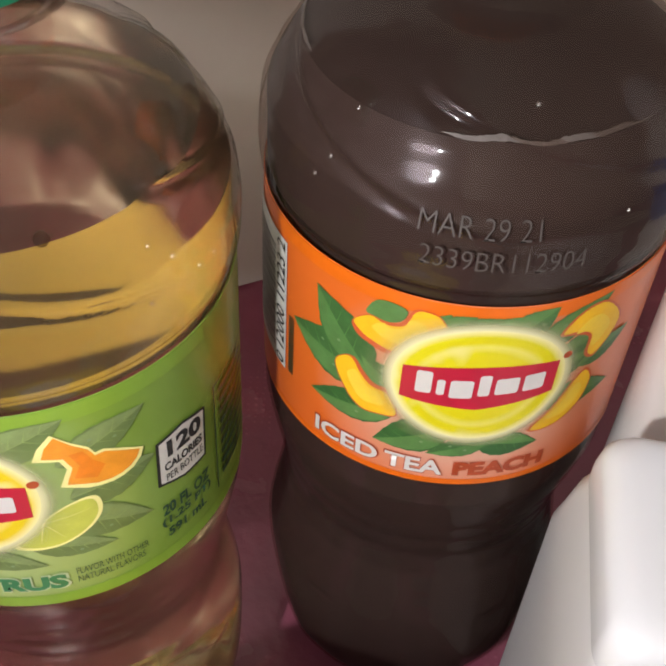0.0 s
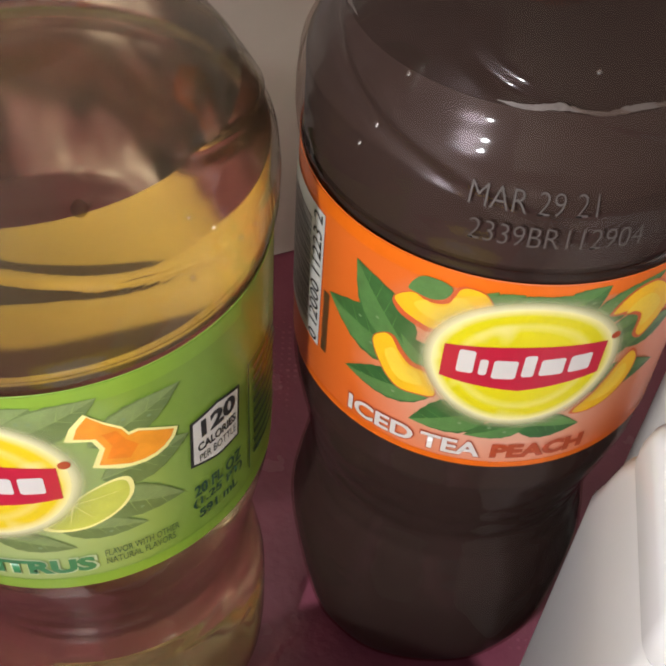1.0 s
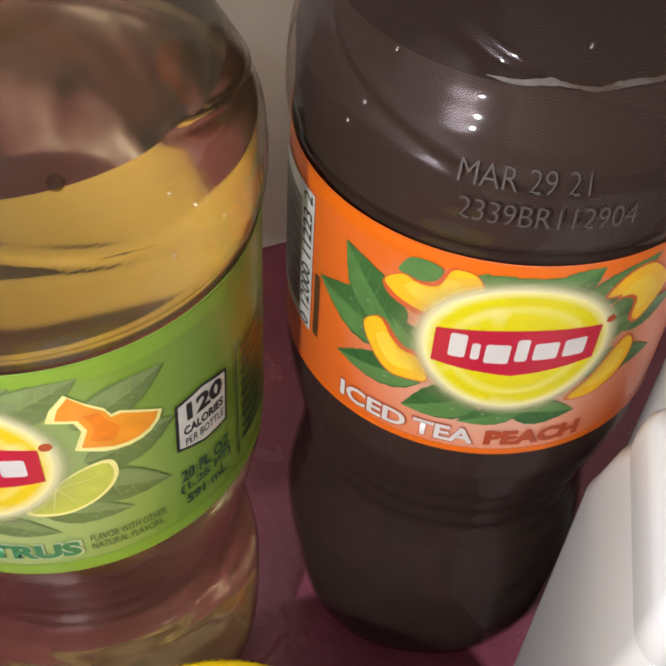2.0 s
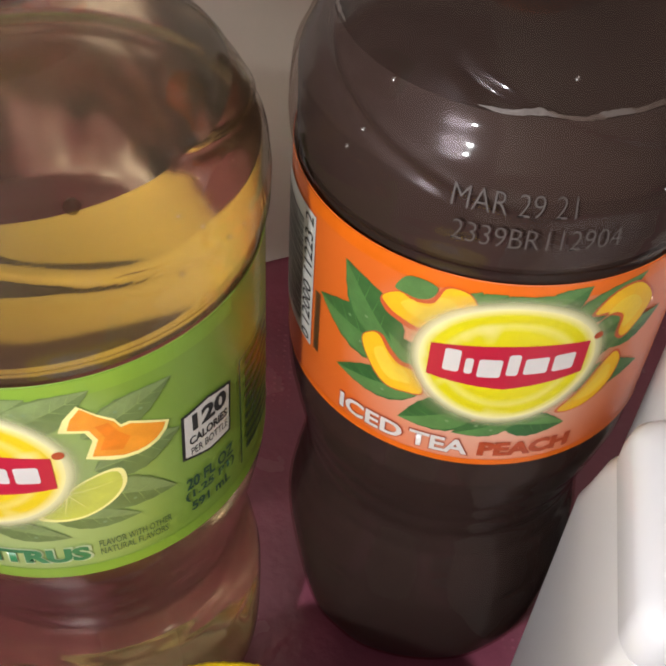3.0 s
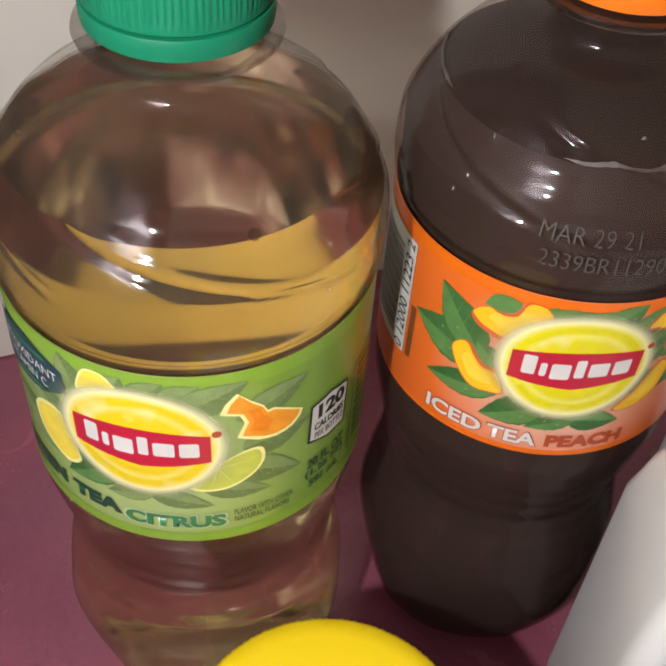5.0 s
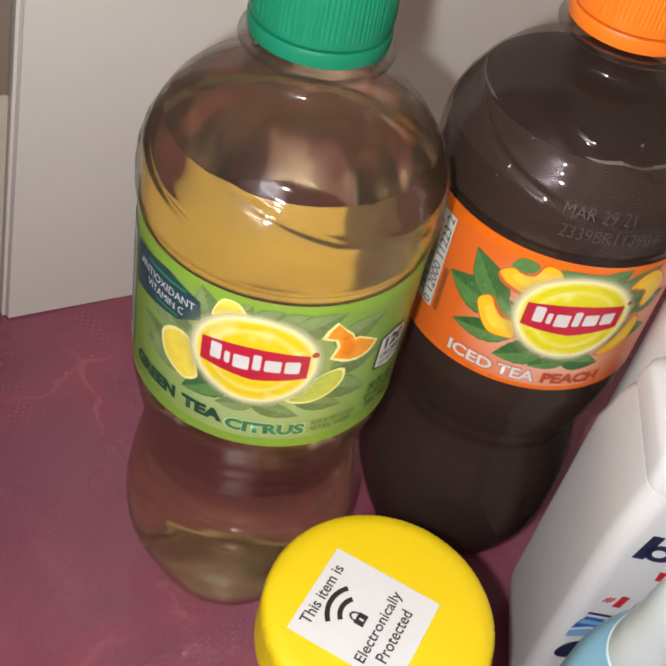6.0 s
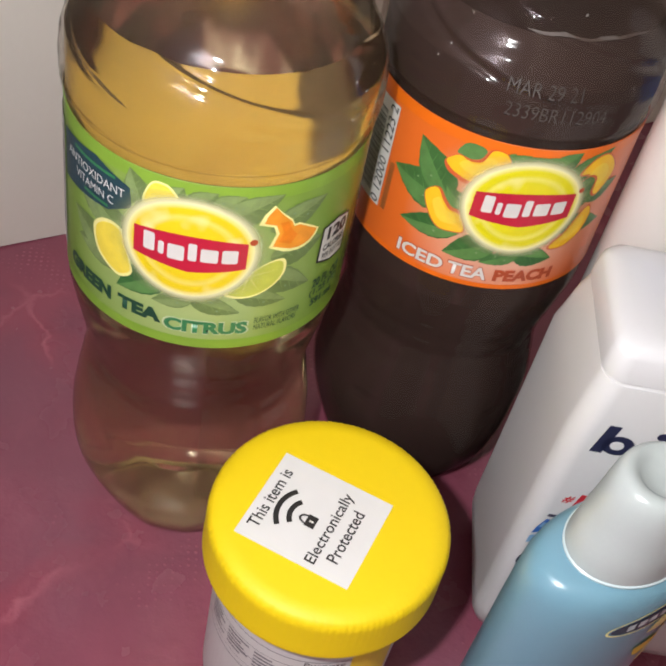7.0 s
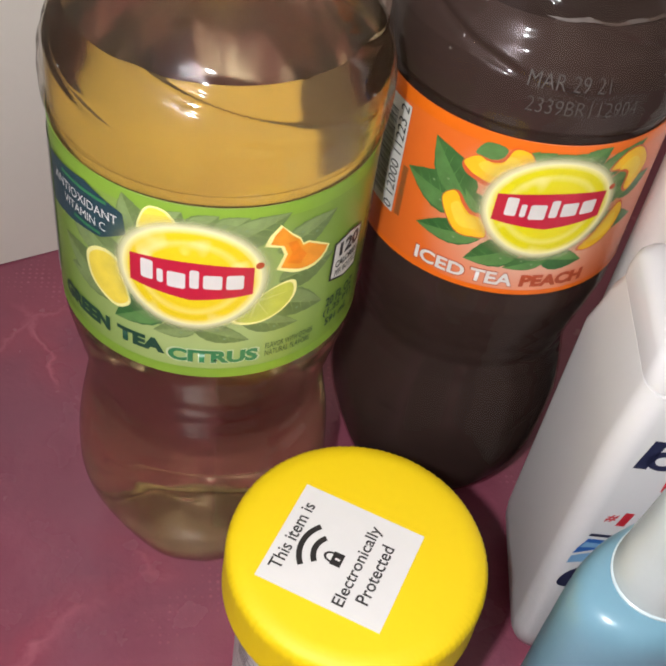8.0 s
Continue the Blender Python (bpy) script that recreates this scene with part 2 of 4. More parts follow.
def round_outline(points, steps=5):
    """A closed smooth outline through the points."""
    n_, out = len(points), []
    for i in range(n_):
        p = [Vector(points[(i + k) % n_]) for k in (-1, 0, 1, 2)]
        for s in range(steps):
            t = s / steps
            out.append(0.5 * (2 * p[1] + (p[2] - p[0]) * t + (2 * p[0] - 5 * p[1] + 4 * p[2] - p[3]) * t * t + (3 * p[1] - p[0] - 3 * p[2] + p[3]) * t ** 3))
    return [(v.x, v.y) for v in out]


def ellipse(cx, cy, a, b, n_=40, start=0.0, end=360.0):
    full = end - start >= 360
    return [(cx + a * math.cos(radians(start + (end - start) * i / (n_ if full else n_ - 1))), cy + b * math.sin(radians(start + (end - start) * i / (n_ if full else n_ - 1)))) for i in range(n_)]


def leaf_outline(p0, p1, width, n_=14, bend=0.0):
    """A pointed leaf from stalk p0 to tip p1, with a slightly toothed edge."""
    a, b = Vector(p0), Vector(p1)
    along = b - a
    side = Vector((-along.y, along.x)).normalized()
    left, right = [], []
    for i in range(n_ + 1):
        t = i / n_
        w = width * math.sin(math.pi * t ** 0.8) * (1 + 0.06 * (i % 2))
        mid = a + along * t + side * bend * math.sin(math.pi * t)
        left.append(mid + side * w / 2)
        right.append(mid - side * w / 2)
    return [(v.x, v.y) for v in left + right[-2:0:-1]]


def flat_mesh(outlines, longest):
    """Fills flat outlines (mm) and cuts them finely enough to be bent."""
    bm = bmesh.new()
    for outline in outlines:
        verts = [bm.verts.new((x, y, 0)) for x, y in outline]
        edges = [bm.edges.new((verts[i], verts[(i + 1) % len(verts)])) for i in range(len(verts))]
        bmesh.ops.triangle_fill(bm, use_beauty=True, edges=edges)
    cut_fine(bm, longest)
    return bm


def cut_fine(bm, longest):
    for _ in range(7):
        long_edges = [e for e in bm.edges if abs(e.verts[0].co.x - e.verts[1].co.x) > longest]
        if not long_edges:
            break
        bmesh.ops.subdivide_edges(bm, edges=long_edges, cuts=1)
        bmesh.ops.triangulate(bm, faces=[f for f in bm.faces if len(f.verts) > 3])


def text_bmesh(words, u0, u1, v0, v1, shear=0.0, bold=0.0):
    """Letters of the built-in font, fitted into a box (mm)."""
    cu = bpy.data.curves.new("letters", "FONT")
    cu.body, cu.offset, cu.resolution_u = words, bold, 3
    ob = bpy.data.objects.new("letters", cu)
    scene.collection.objects.link(ob)
    bpy.context.view_layer.update()
    me = ob.evaluated_get(bpy.context.evaluated_depsgraph_get()).to_mesh()
    bm = bmesh.new()
    bm.from_mesh(me)
    ob.to_mesh_clear()
    bpy.data.objects.remove(ob)
    bpy.data.curves.remove(cu)
    xs, ys = [v.co.x for v in bm.verts], [v.co.y for v in bm.verts]
    for v in bm.verts:
        fx, fy = (v.co.x - min(xs)) / (max(xs) - min(xs)), (v.co.y - min(ys)) / (max(ys) - min(ys))
        v.co = (u0 + fx * (u1 - u0) + shear * fy, v0 + fy * (v1 - v0), 0)
    return bm


def wrap(bm, radius, angle0, lift):
    """Bends flat mm artwork round a bottle: x along the girth, y up."""
    for v in bm.verts:
        a = angle0 + v.co.x / 1000 / radius
        r = radius + lift
        v.co = (r * math.cos(a), r * math.sin(a), v.co.y / 1000)
    return bm


def rounded_rect(x0, x1, y0, y1, r, k=7):
    pts = []
    for cx, cy, s in ((x1 - r, y1 - r, 0), (x0 + r, y1 - r, 90), (x0 + r, y0 + r, 180), (x1 - r, y0 + r, 270)):
        pts += [(cx + r * math.cos(radians(s + 90 * i / k)), cy + r * math.sin(radians(s + 90 * i / k))) for i in range(k + 1)]
    return pts


def loft(sections, close=True):
    """Joins outlines of equal length: (height, outline) pairs."""
    bm = bmesh.new()
    rings = [[bm.verts.new((x, y, z)) for x, y in outline] for z, outline in sections]
    for a, b in zip(rings, rings[1:]):
        for i in range(len(a)):
            bm.faces.new((a[i], a[(i + 1) % len(a)], b[(i + 1) % len(a)], b[i]))
    if close:
        bm.faces.new(rings[0][::-1])
        bm.faces.new(rings[-1])
    return bm


def box_bmesh(x0, x1, y0, y1, z0, z1, bevel=0.0):
    bm = bmesh.new()
    bmesh.ops.create_cube(bm, size=1)
    for v in bm.verts:
        v.co = (x0 if v.co.x < 0 else x1, y0 if v.co.y < 0 else y1, z0 if v.co.z < 0 else z1)
    if bevel:
        bmesh.ops.bevel(bm, geom=bm.edges[:], offset=bevel, segments=3, affect="EDGES")
    return bm


# ---- the large structure ----
bm = bmesh.new()
bmesh.ops.create_grid(bm, x_segments=150, y_segments=150, size=0.45)
for v in bm.verts:
    p = v.co
    v.co.z = -0.0009 + 0.0009 * noise.noise((p.x * 30, p.y * 30, 0.3)) + 0.0004 * noise.noise((p.x * 90, p.y * 70, 2))
cloth = part("tablecloth_ground", bm, CLOTH)
cloth.location = (0.1, -0.05, 0)
tagged(cloth, "maroon vinyl table covering with pinkish veins and dots", "table covering", kind="structure")
slab = part("ground_slab", box_bmesh(-0.36, 0.56, -0.52, 0.42, -0.04, -0.003, 0.003), TABLE)
tagged(slab, "dark wooden board under the maroon covering", "board", kind="structure")

WALL_TURN = 23.6
WALL_AT = (-0.0922, 0.0925, 0.0)
bm = box_bmesh(0.0, 0.75, 0.0, 0.02, -0.002, 0.9, 0.002)
for v in bm.verts:
    v.co.x += 0.09 * v.co.z if v.co.x < 0.1 else 0
wall = part("wall_north", bm, WALL)
wall.matrix_world = pose(*WALL_AT, 0, 0, WALL_TURN)
tagged(wall, "cream painted wall panel behind the bottles", "wall", kind="structure")
# the trim is beige below and dark brown above
for name, mat, z0, z1, back, label in (("trim", TRIM, -0.002, 0.098, 0.004, "narrow beige trim strip beside the cream wall panel"),
                                       ("trim_upper", TRIM_DARK, 0.098, 0.9, 0.0045, "dark brown upper part of the beige trim strip")):
    bm = box_bmesh(-0.0115, -0.0005, back, 0.02, z0, z1, 0.0006)
    for v in bm.verts:
        v.co.x += 0.09 * v.co.z
    trim = part(name, bm, mat)
    trim.matrix_world = pose(*WALL_AT, 0, 0, WALL_TURN)
    tagged(trim, label, "trim", kind="structure")

side = part("wall_west", box_bmesh(-0.012, 0.0, -0.6, 0.012, -0.002, 0.9, 0.0015), SIDE)
side.matrix_world = pose(-0.1024, 0.0879, 0, 0, 0, 8.0)
tagged(side, "grey glossy plastic side panel at the edge", "panel", kind="structure")
ledge = part("trim_ledge", box_bmesh(-0.004, 0.006, -0.03, 0.008, 0.120, 0.150, 0.002), LEDGE)
ledge.matrix_world = pose(-0.1024, 0.0879, 0, 0, 0, 8.0)
tagged(ledge, "frosted clear plastic ledge on the side panel", "ledge", kind="structure")

# unseen box round the scene, added for bounced light and reflections
for name, box in (("wall_south", (-1.5, 1.5, -1.82, -1.8, -0.8, 1.7)), ("wall_east", (1.5, 1.52, -1.8, 1.2, -0.8, 1.7)),
                  ("wall_far_west", (-1.52, -1.5, -1.8, 1.2, -0.8, 1.7)), ("wall_far_north", (-1.5, 1.5, 1.2, 1.22, -0.8, 1.7)),
                  ("ceiling", (-1.5, 1.5, -1.8, 1.2, 1.7, 1.72)), ("floor", (-1.5, 1.5, -1.8, 1.2, -0.82, -0.8))):
    tagged(part(name, box_bmesh(*box), ROOM), "unseen plain beige surface added to close the room", "room wall", kind="structure")


# ---- the two tea bottles ----
R = 0.0355
PROFILE = [(0.016, 0.004), (0.0212, 0.0008), (0.0250, 0.0018), (0.0287, 0.008), (0.0322, 0.018), (0.0345, 0.031), (0.0346, 0.042),
           (0.0330, 0.053), (0.0312, 0.062), (0.0307, 0.068), (0.0318, 0.076), (0.0338, 0.086), (0.0349, 0.092), (0.0352, 0.096),
           (0.0350, 0.110), (0.0350, 0.130), (0.0352, 0.1475), (0.0361, 0.1500), (0.0364, 0.155), (0.0359, 0.1606), (0.0345, 0.165), (0.0324, 0.1690), (0.0291, 0.1738),
           (0.0252, 0.1775), (0.0200, 0.1809), (0.0157, 0.1829), (0.0139, 0.1844), (0.0133, 0.1864), (0.0133, 0.1895)]


def bumps(a, z, groove=1.0, fine=1.0):
    """Swirled ribs on the shoulder, waves on the grip, five feet at the base."""
    d = 0.0
    if 0.149 < z < 0.183:
        k = math.sin(math.pi * (z - 0.149) / 0.034)
        d += fine * 0.00010 * k * math.sin(1350 * z + 3 * math.sin(2 * a))
        for i in range(4):
            s = (a - math.tau * i / 4 + math.pi) % math.tau - math.pi
            if abs(s) < 1.2:
                e = math.cos(s * math.pi / 2.4) ** 0.4
                g = (z - (0.1672 - 0.0085 * s)) / 0.0009
                d += groove * e * (-0.0008 * math.exp(-g * g) + 0.0003 * math.exp(-(g - 2.2) ** 2))
    if 0.045 < z < 0.093:
        k = math.sin(math.pi * (z - 0.045) / 0.048)
        d += 0.00011 * k * math.sin(900 * z + 0.8 * math.sin(2 * a))
    if z < 0.045:
        d += 0.0013 * math.sin(math.pi * z / 0.045) * math.cos(5 * a) - 0.0005 * max(0.0, math.cos(5 * a)) ** 4
    return d


def shrink(profile, by, top):
    """The inside of the wall, steeper above the label to fit the camera's view."""
    inner = [(max(0.001, r - by), z + (by if z < 0.003 else 0)) for r, z in profile if z <= top]
    return [(min(r, np.interp(z, (0.144, 0.1472, 0.1496, 0.162, 0.164), (0.0335, 0.0339, 0.0349, 0.0349, 0.036))) if z > 0.144 else r, z) for r, z in inner]


def tea_bottle(at, turn, label, shell_mat, tea_mat, cap_mat, level, cap_label):
    bottle = thing("tea_bottle", (at[0], at[1], 0), 0, label, "bottle", "tea bottles side by side")
    prof = smooth_profile(PROFILE, 9)
    spin = radians(turn)
    shell = part("plastic_shell", revolve(prof, 288, lambda a, z: bumps(a - spin, z), False), shell_mat, bottle, "thin clear plastic shell with moulded ribs")
    tea = part("tea", revolve(shrink(prof, 0.0006, level) + [(0.001, level)], 288, lambda a, z: bumps(a - spin, z, 0.75, 0.0) if z < level else 0), tea_mat, bottle, "tea filling the bottle up to the shoulder")
    tea.visible_shadow = tea_mat is not TEA_GREEN  # clear tea lets the light through
    # neck: support ring and collar
    ring = [(0.0131, 0.1890), (0.0150, 0.1893), (0.0166, 0.1899), (0.0168, 0.1906), (0.0166, 0.1913), (0.0150, 0.1918), (0.0131, 0.1922)]
    part("neck_ring", revolve(ring, 96, None, False, False), PET_RING, bottle, "clear flange round the neck")
    part("neck", revolve([(0.0133, 0.1895), (0.0131, 0.193), (0.0131, 0.208)], 64, None, False, False), shell_mat, bottle, "clear threaded neck")
    # cap with fine grips, and its tamper band
    knurl = lambda a, z: (0.00010 if math.cos(90 * a) > 0 else -0.00008) if 0.1985 < z < 0.2085 else 0.0
    cap = part("cap", revolve([(0.0147, 0.1965), (0.0150, 0.1968), (0.0150, 0.1984), (0.0150, 0.1986), (0.0149, 0.205), (0.0147, 0.2084), (0.0144, 0.2096), (0.0136, 0.2106), (0.0120, 0.2110), (0.002, 0.2110)], 360, knurl), cap_mat, bottle, cap_label)
    part("tamper_band", revolve([(0.0140, 0.1924), (0.0151, 0.1926), (0.0153, 0.1940), (0.0153, 0.1955), (0.0151, 0.1961), (0.0142, 0.1962)], 128, None, False, False), cap_mat, cap, "tear-off band under the cap")
    return bottle


def art(parent, name, outlines, material, angle0, layer, label="", radius=R, longest=2.2):
    return part(name, wrap(flat_mesh(outlines, longest), radius, angle0, 0.00004 + layer * 0.00009), material, parent, label, smooth=False)


def lettering(parent, words, box, material, angle0, layer, radius=R, bold=0.0, label=""):
    bm = text_bmesh(words, *box, bold=bold)
    cut_fine(bm, 2.2)
    return part("lettering", wrap(bm, radius, angle0, 0.00004 + layer * 0.00009), material, parent, label, smooth=False)


def bars(u0, v0, width, height, count, gap):
    """Rows of plain bars in place of small print."""
    rows = []
    for i in range(count):
        v = v0 - i * (height + gap)
        rows.append([(u0, v), (u0 + width * (0.8 + 0.2 * ((i * 7) % 3) / 2), v), (u0 + width * (0.8 + 0.2 * ((i * 7) % 3) / 2), v + height), (u0, v + height)])
    return rows


def rect(u0, u1, v0, v1):
    return [(u0, v0), (u1, v0), (u1, v1), (u0, v1)]


def label_band(bottle, v0, v1, material, angle0, label):
    bm = bmesh.new()
    segs = 160
    rows = [(R - 0.00015, v0), (R, v0 + 0.00004), (R, v1 - 0.00004), (R - 0.00015, v1)]
    rings = [[bm.verts.new((r * math.cos(math.tau * i / segs), r * math.sin(math.tau * i / segs), z)) for i in range(segs)] for r, z in rows]
    for a, b in zip(rings, rings[1:]):
        for i in range(segs):
            bm.faces.new((a[i], a[(i + 1) % segs], b[(i + 1) % segs], b[i]))
    band = part("label", bm, material, bottle, label)
    # light and shade seen through the tea, painted on the label's inner side
    part("label_liner", revolve([(R - 0.0003, v0 + 0.0002), (R - 0.0003, v1 - 0.0002)], segs, None, False, False), LINER_SHADE, band, "inner side of the label, brown to stand in for shade")
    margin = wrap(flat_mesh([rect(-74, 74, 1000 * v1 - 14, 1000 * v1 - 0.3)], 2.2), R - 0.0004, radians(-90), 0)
    part("liner_lit_margin", margin, LINER_LIT, band, "gold margin inside the label, standing in for lamp light")
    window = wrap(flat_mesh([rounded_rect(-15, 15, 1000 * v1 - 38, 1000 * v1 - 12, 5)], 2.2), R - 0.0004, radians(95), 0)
    part("liner_lit_patch", window, LINER_LIT, band, "gold patch inside the label, standing in for focused lamp light")
    return band


def soft_print(name, centre, stops, squash=1.13, rough=0.35):
    """Printed colours that melt into one another round a centre: (radius, colour) pairs."""
    m = plain(name, stops[0][1], rough, 0.05, 120, 0.03, 400, coat=0.15)
    n, l = m.node_tree.nodes, m.node_tree.links
    co, sub, mul, leng = n.new("ShaderNodeTexCoord"), n.new("ShaderNodeVectorMath"), n.new("ShaderNodeVectorMath"), n.new("ShaderNodeVectorMath")
    sub.operation, mul.operation, leng.operation = "SUBTRACT", "MULTIPLY", "LENGTH"
    sub.inputs[1].default_value, mul.inputs[1].default_value = centre, (1, 1, squash)
    l.new(co.outputs["Object"], sub.inputs[0])
    l.new(sub.outputs[0], mul.inputs[0])
    l.new(mul.outputs[0], leng.inputs[0])
    ramp, unit = n.new("ShaderNodeValToRGB"), n.new("ShaderNodeMath")
    unit.operation, unit.inputs[1].default_value = "MULTIPLY", 1 / 0.03
    l.new(leng.outputs["Value"], unit.inputs[0])
    l.new(unit.outputs[0], ramp.inputs[0])
    el = ramp.color_ramp.elements
    while len(el) < len(stops):
        el.new(0.5)
    for e, (r, c) in zip(el, stops):
        e.position, e.color = r / 0.03, (*c, 1)
    l.new(ramp.outputs[0], n["Principled BSDF"].inputs["Base Color"])
    return m


def mist_print(name, centre, colour, strength, r0, r1):
    """A printed haze that thins out from r0 to r1 round a point of the label."""
    m = soft_print(name, centre, ((0.0, colour), (0.03, colour)), 1.08)
    n, l = m.node_tree.nodes, m.node_tree.links
    fade = n.new("ShaderNodeMapRange")
    fade.interpolation_type = "SMOOTHSTEP"
    fade.inputs[1].default_value, fade.inputs[2].default_value = r0, r1
    fade.inputs[3].default_value, fade.inputs[4].default_value = strength, 0.0
    l.new(next(k for k in n if k.type == "VECT_MATH" and k.operation == "LENGTH").outputs["Value"], fade.inputs[0])
    clear, mix = n.new("ShaderNodeBsdfTransparent"), n.new("ShaderNodeMixShader")
    l.new(fade.outputs[0], mix.inputs[0])
    l.new(clear.outputs[0], mix.inputs[1])
    l.new(n["Principled BSDF"].outputs[0], mix.inputs[2])
    l.new(mix.outputs[0], n["Material Output"].inputs[0])
    return m


def badge_print(at, lemon, pale):
    """Lemon yellow with a pale arc under its upper edge and cloudy pale patches."""
    m = soft_print("badge_print", at, ((0.0, lemon), (0.0088, lemon), (0.0103, tuple(0.3 * p + 0.7 * q for p, q in zip(pale, lemon))), (0.0114, lemon), (0.0127, lemon), (0.0143, pale)), 1.08)
    n, l = m.node_tree.nodes, m.node_tree.links
    b = n["Principled BSDF"]
    ramp = b.inputs["Base Color"].links[0].from_socket
    co, noi, band, times, mix = (n.new("ShaderNode" + k) for k in ("TexCoord", "TexNoise", "MapRange", "Math", "Mix"))
    noi.inputs["Scale"].default_value, noi.inputs["Detail"].default_value = 130, 1
    l.new(co.outputs["Object"], noi.inputs["Vector"])
    band.inputs[1].default_value, band.inputs[2].default_value = 0.54, 0.68
    l.new(noi.outputs[0], band.inputs[0])
    times.operation, times.inputs[1].default_value = "MULTIPLY", 0.6
    l.new(band.outputs[0], times.inputs[0])
    mix.data_type = "RGBA"
    l.new(times.outputs[0], mix.inputs[0])
    l.new(ramp, mix.inputs[6])
    mix.inputs[7].default_value = (*pale, 1)
    l.new(mix.outputs[2], b.inputs["Base Color"])
    return m


def badge(label, angle0, cu, cv, lemon, mist):
    """The lemon-shaped disc with the pale mist that spreads from it."""
    a = angle0 + cu / 1000 / R
    at = (R * math.cos(a), R * math.sin(a), cv / 1000)
    pale = (0.88, 0.82, 0.42)
    art(label, "badge_mist", [ellipse(cu, cv, 24, 15.6, 56)], mist_print("badge_mist_print", at, mist, 0.4, 0.0125, 0.0205), angle0, 4.4)
    art(label, "badge_glow", [ellipse(cu, cv, 17.6, 15.6, 56)], mist_print("badge_glow_print", at, (0.88, 0.84, 0.50), 0.95, 0.0138, 0.0168), angle0, 4.9)
    art(label, "badge", [ellipse(cu, cv, 14.3, 13.2, 56)], badge_print(at, lemon, pale), angle0, 5.4, "yellow lemon-shaped disc")


def ribbon(label, angle0, v_mid, rise=0.0):
    top = [(-12.7 + 25.2 * i / 12, v_mid + 3.7 + 1.1 * math.sin(math.pi * i / 12) + rise * i / 12) for i in range(13)]
    low = [(12.5 - 25.2 * i / 12, v_mid - 3.7 - 1.9 * (1 - abs(1 - i / 6)) ** 0.9 + rise * (1 - i / 12)) for i in range(13)]
    art(label, "ribbon", [top + low], RIBBON, angle0, 6.7, "red ribbon across the disc")
    # plain white shapes where the maker's name stands
    lift = lambda u: v_mid + rise * (u + 12) / 24
    shapes = [rounded_rect(u, u + w, lo, hi, 0.5, 4) for u, w, lo, hi in ((-10.3, 2.6, -1.9, 3.3), (-6.9, 1.3, -2.0, 1.7), (-4.8, 3.7, -2.6, 1.7), (-0.3, 1.9, -2.1, 2.9), (2.4, 3.8, -2.0, 1.8), (7.0, 3.5, -2.0, 1.9))]
    for shape in shapes:
        art(label, "name_block", [[(u, v + lift(u)) for u, v in shape]], INK_WHITE, angle0, 7.3)


def leaves(label, angle0, specs, layer):
    for k, (p0, p1, width, mat) in enumerate(specs):
        leaf = art(label, "leaf", [leaf_outline(p0, p1, width)], mat, angle0, layer + 0.02 * k)
        a, b = Vector(p0), Vector(p1)
        side = Vector((-(b - a).y, (b - a).x)).normalized()
        lit = LEAF_LIT if mat is not LEAF_OLIVE else OLIVE_LIT
        half = [a] + [a.lerp(b, t / 8) + side * width * 0.46 * math.sin(math.pi * (t / 8) ** 0.8) for t in range(1, 8)] + [b]
        art(leaf, "blade", [[tuple(v) for v in half]], lit, angle0, layer + 0.3 + 0.02 * k)
        veins = [[tuple(a + side * 0.12), tuple(a - side * 0.12), tuple(a.lerp(b, 0.92))]]
        for t in (0.3, 0.45, 0.6, 0.75):
            for sgn in (1, -1):
                foot, tip = a.lerp(b, t), a.lerp(b, t + 0.14) + side * sgn * width * 0.36 * math.sin(math.pi * t)
                veins.append([tuple(foot), tuple(foot + (b - a) * 0.012), tuple(tip)])
        for t, q in ((0.42, 0.2), (0.6, -0.18))[:1 + k % 2]:
            c = a.lerp(b, t) + side * width * q
            art(leaf, "dew_spot", [ellipse(c.x, c.y, 0.34, 0.28, 10)], DEW, angle0, layer + 0.75 + 0.02 * k)
        art(leaf, "leaf_vein", veins, LEAF_VEIN if mat is not LEAF_OLIVE else OLIVE_VEIN, angle0, layer + 0.6 + 0.02 * k)


# green tea
AG = radians(-98.34)
green = tea_bottle((0, 0), -98, "clear bottle of pale green tea with green cap and label", PET_CLEAR, TEA_GREEN, CAP_GREEN, 0.171, "ribbed green screw cap")
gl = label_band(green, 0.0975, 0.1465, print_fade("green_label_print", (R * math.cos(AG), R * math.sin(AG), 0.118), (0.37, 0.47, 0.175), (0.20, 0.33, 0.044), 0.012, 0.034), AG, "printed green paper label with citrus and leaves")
art(gl, "border_band", [rect(-40, 44, 143.2, 146.4)], GREEN_BAND, AG, 1)
art(gl, "border_band", [rect(-40, 56, 97.7, 100.6)], GREEN_BAND, AG, 1)
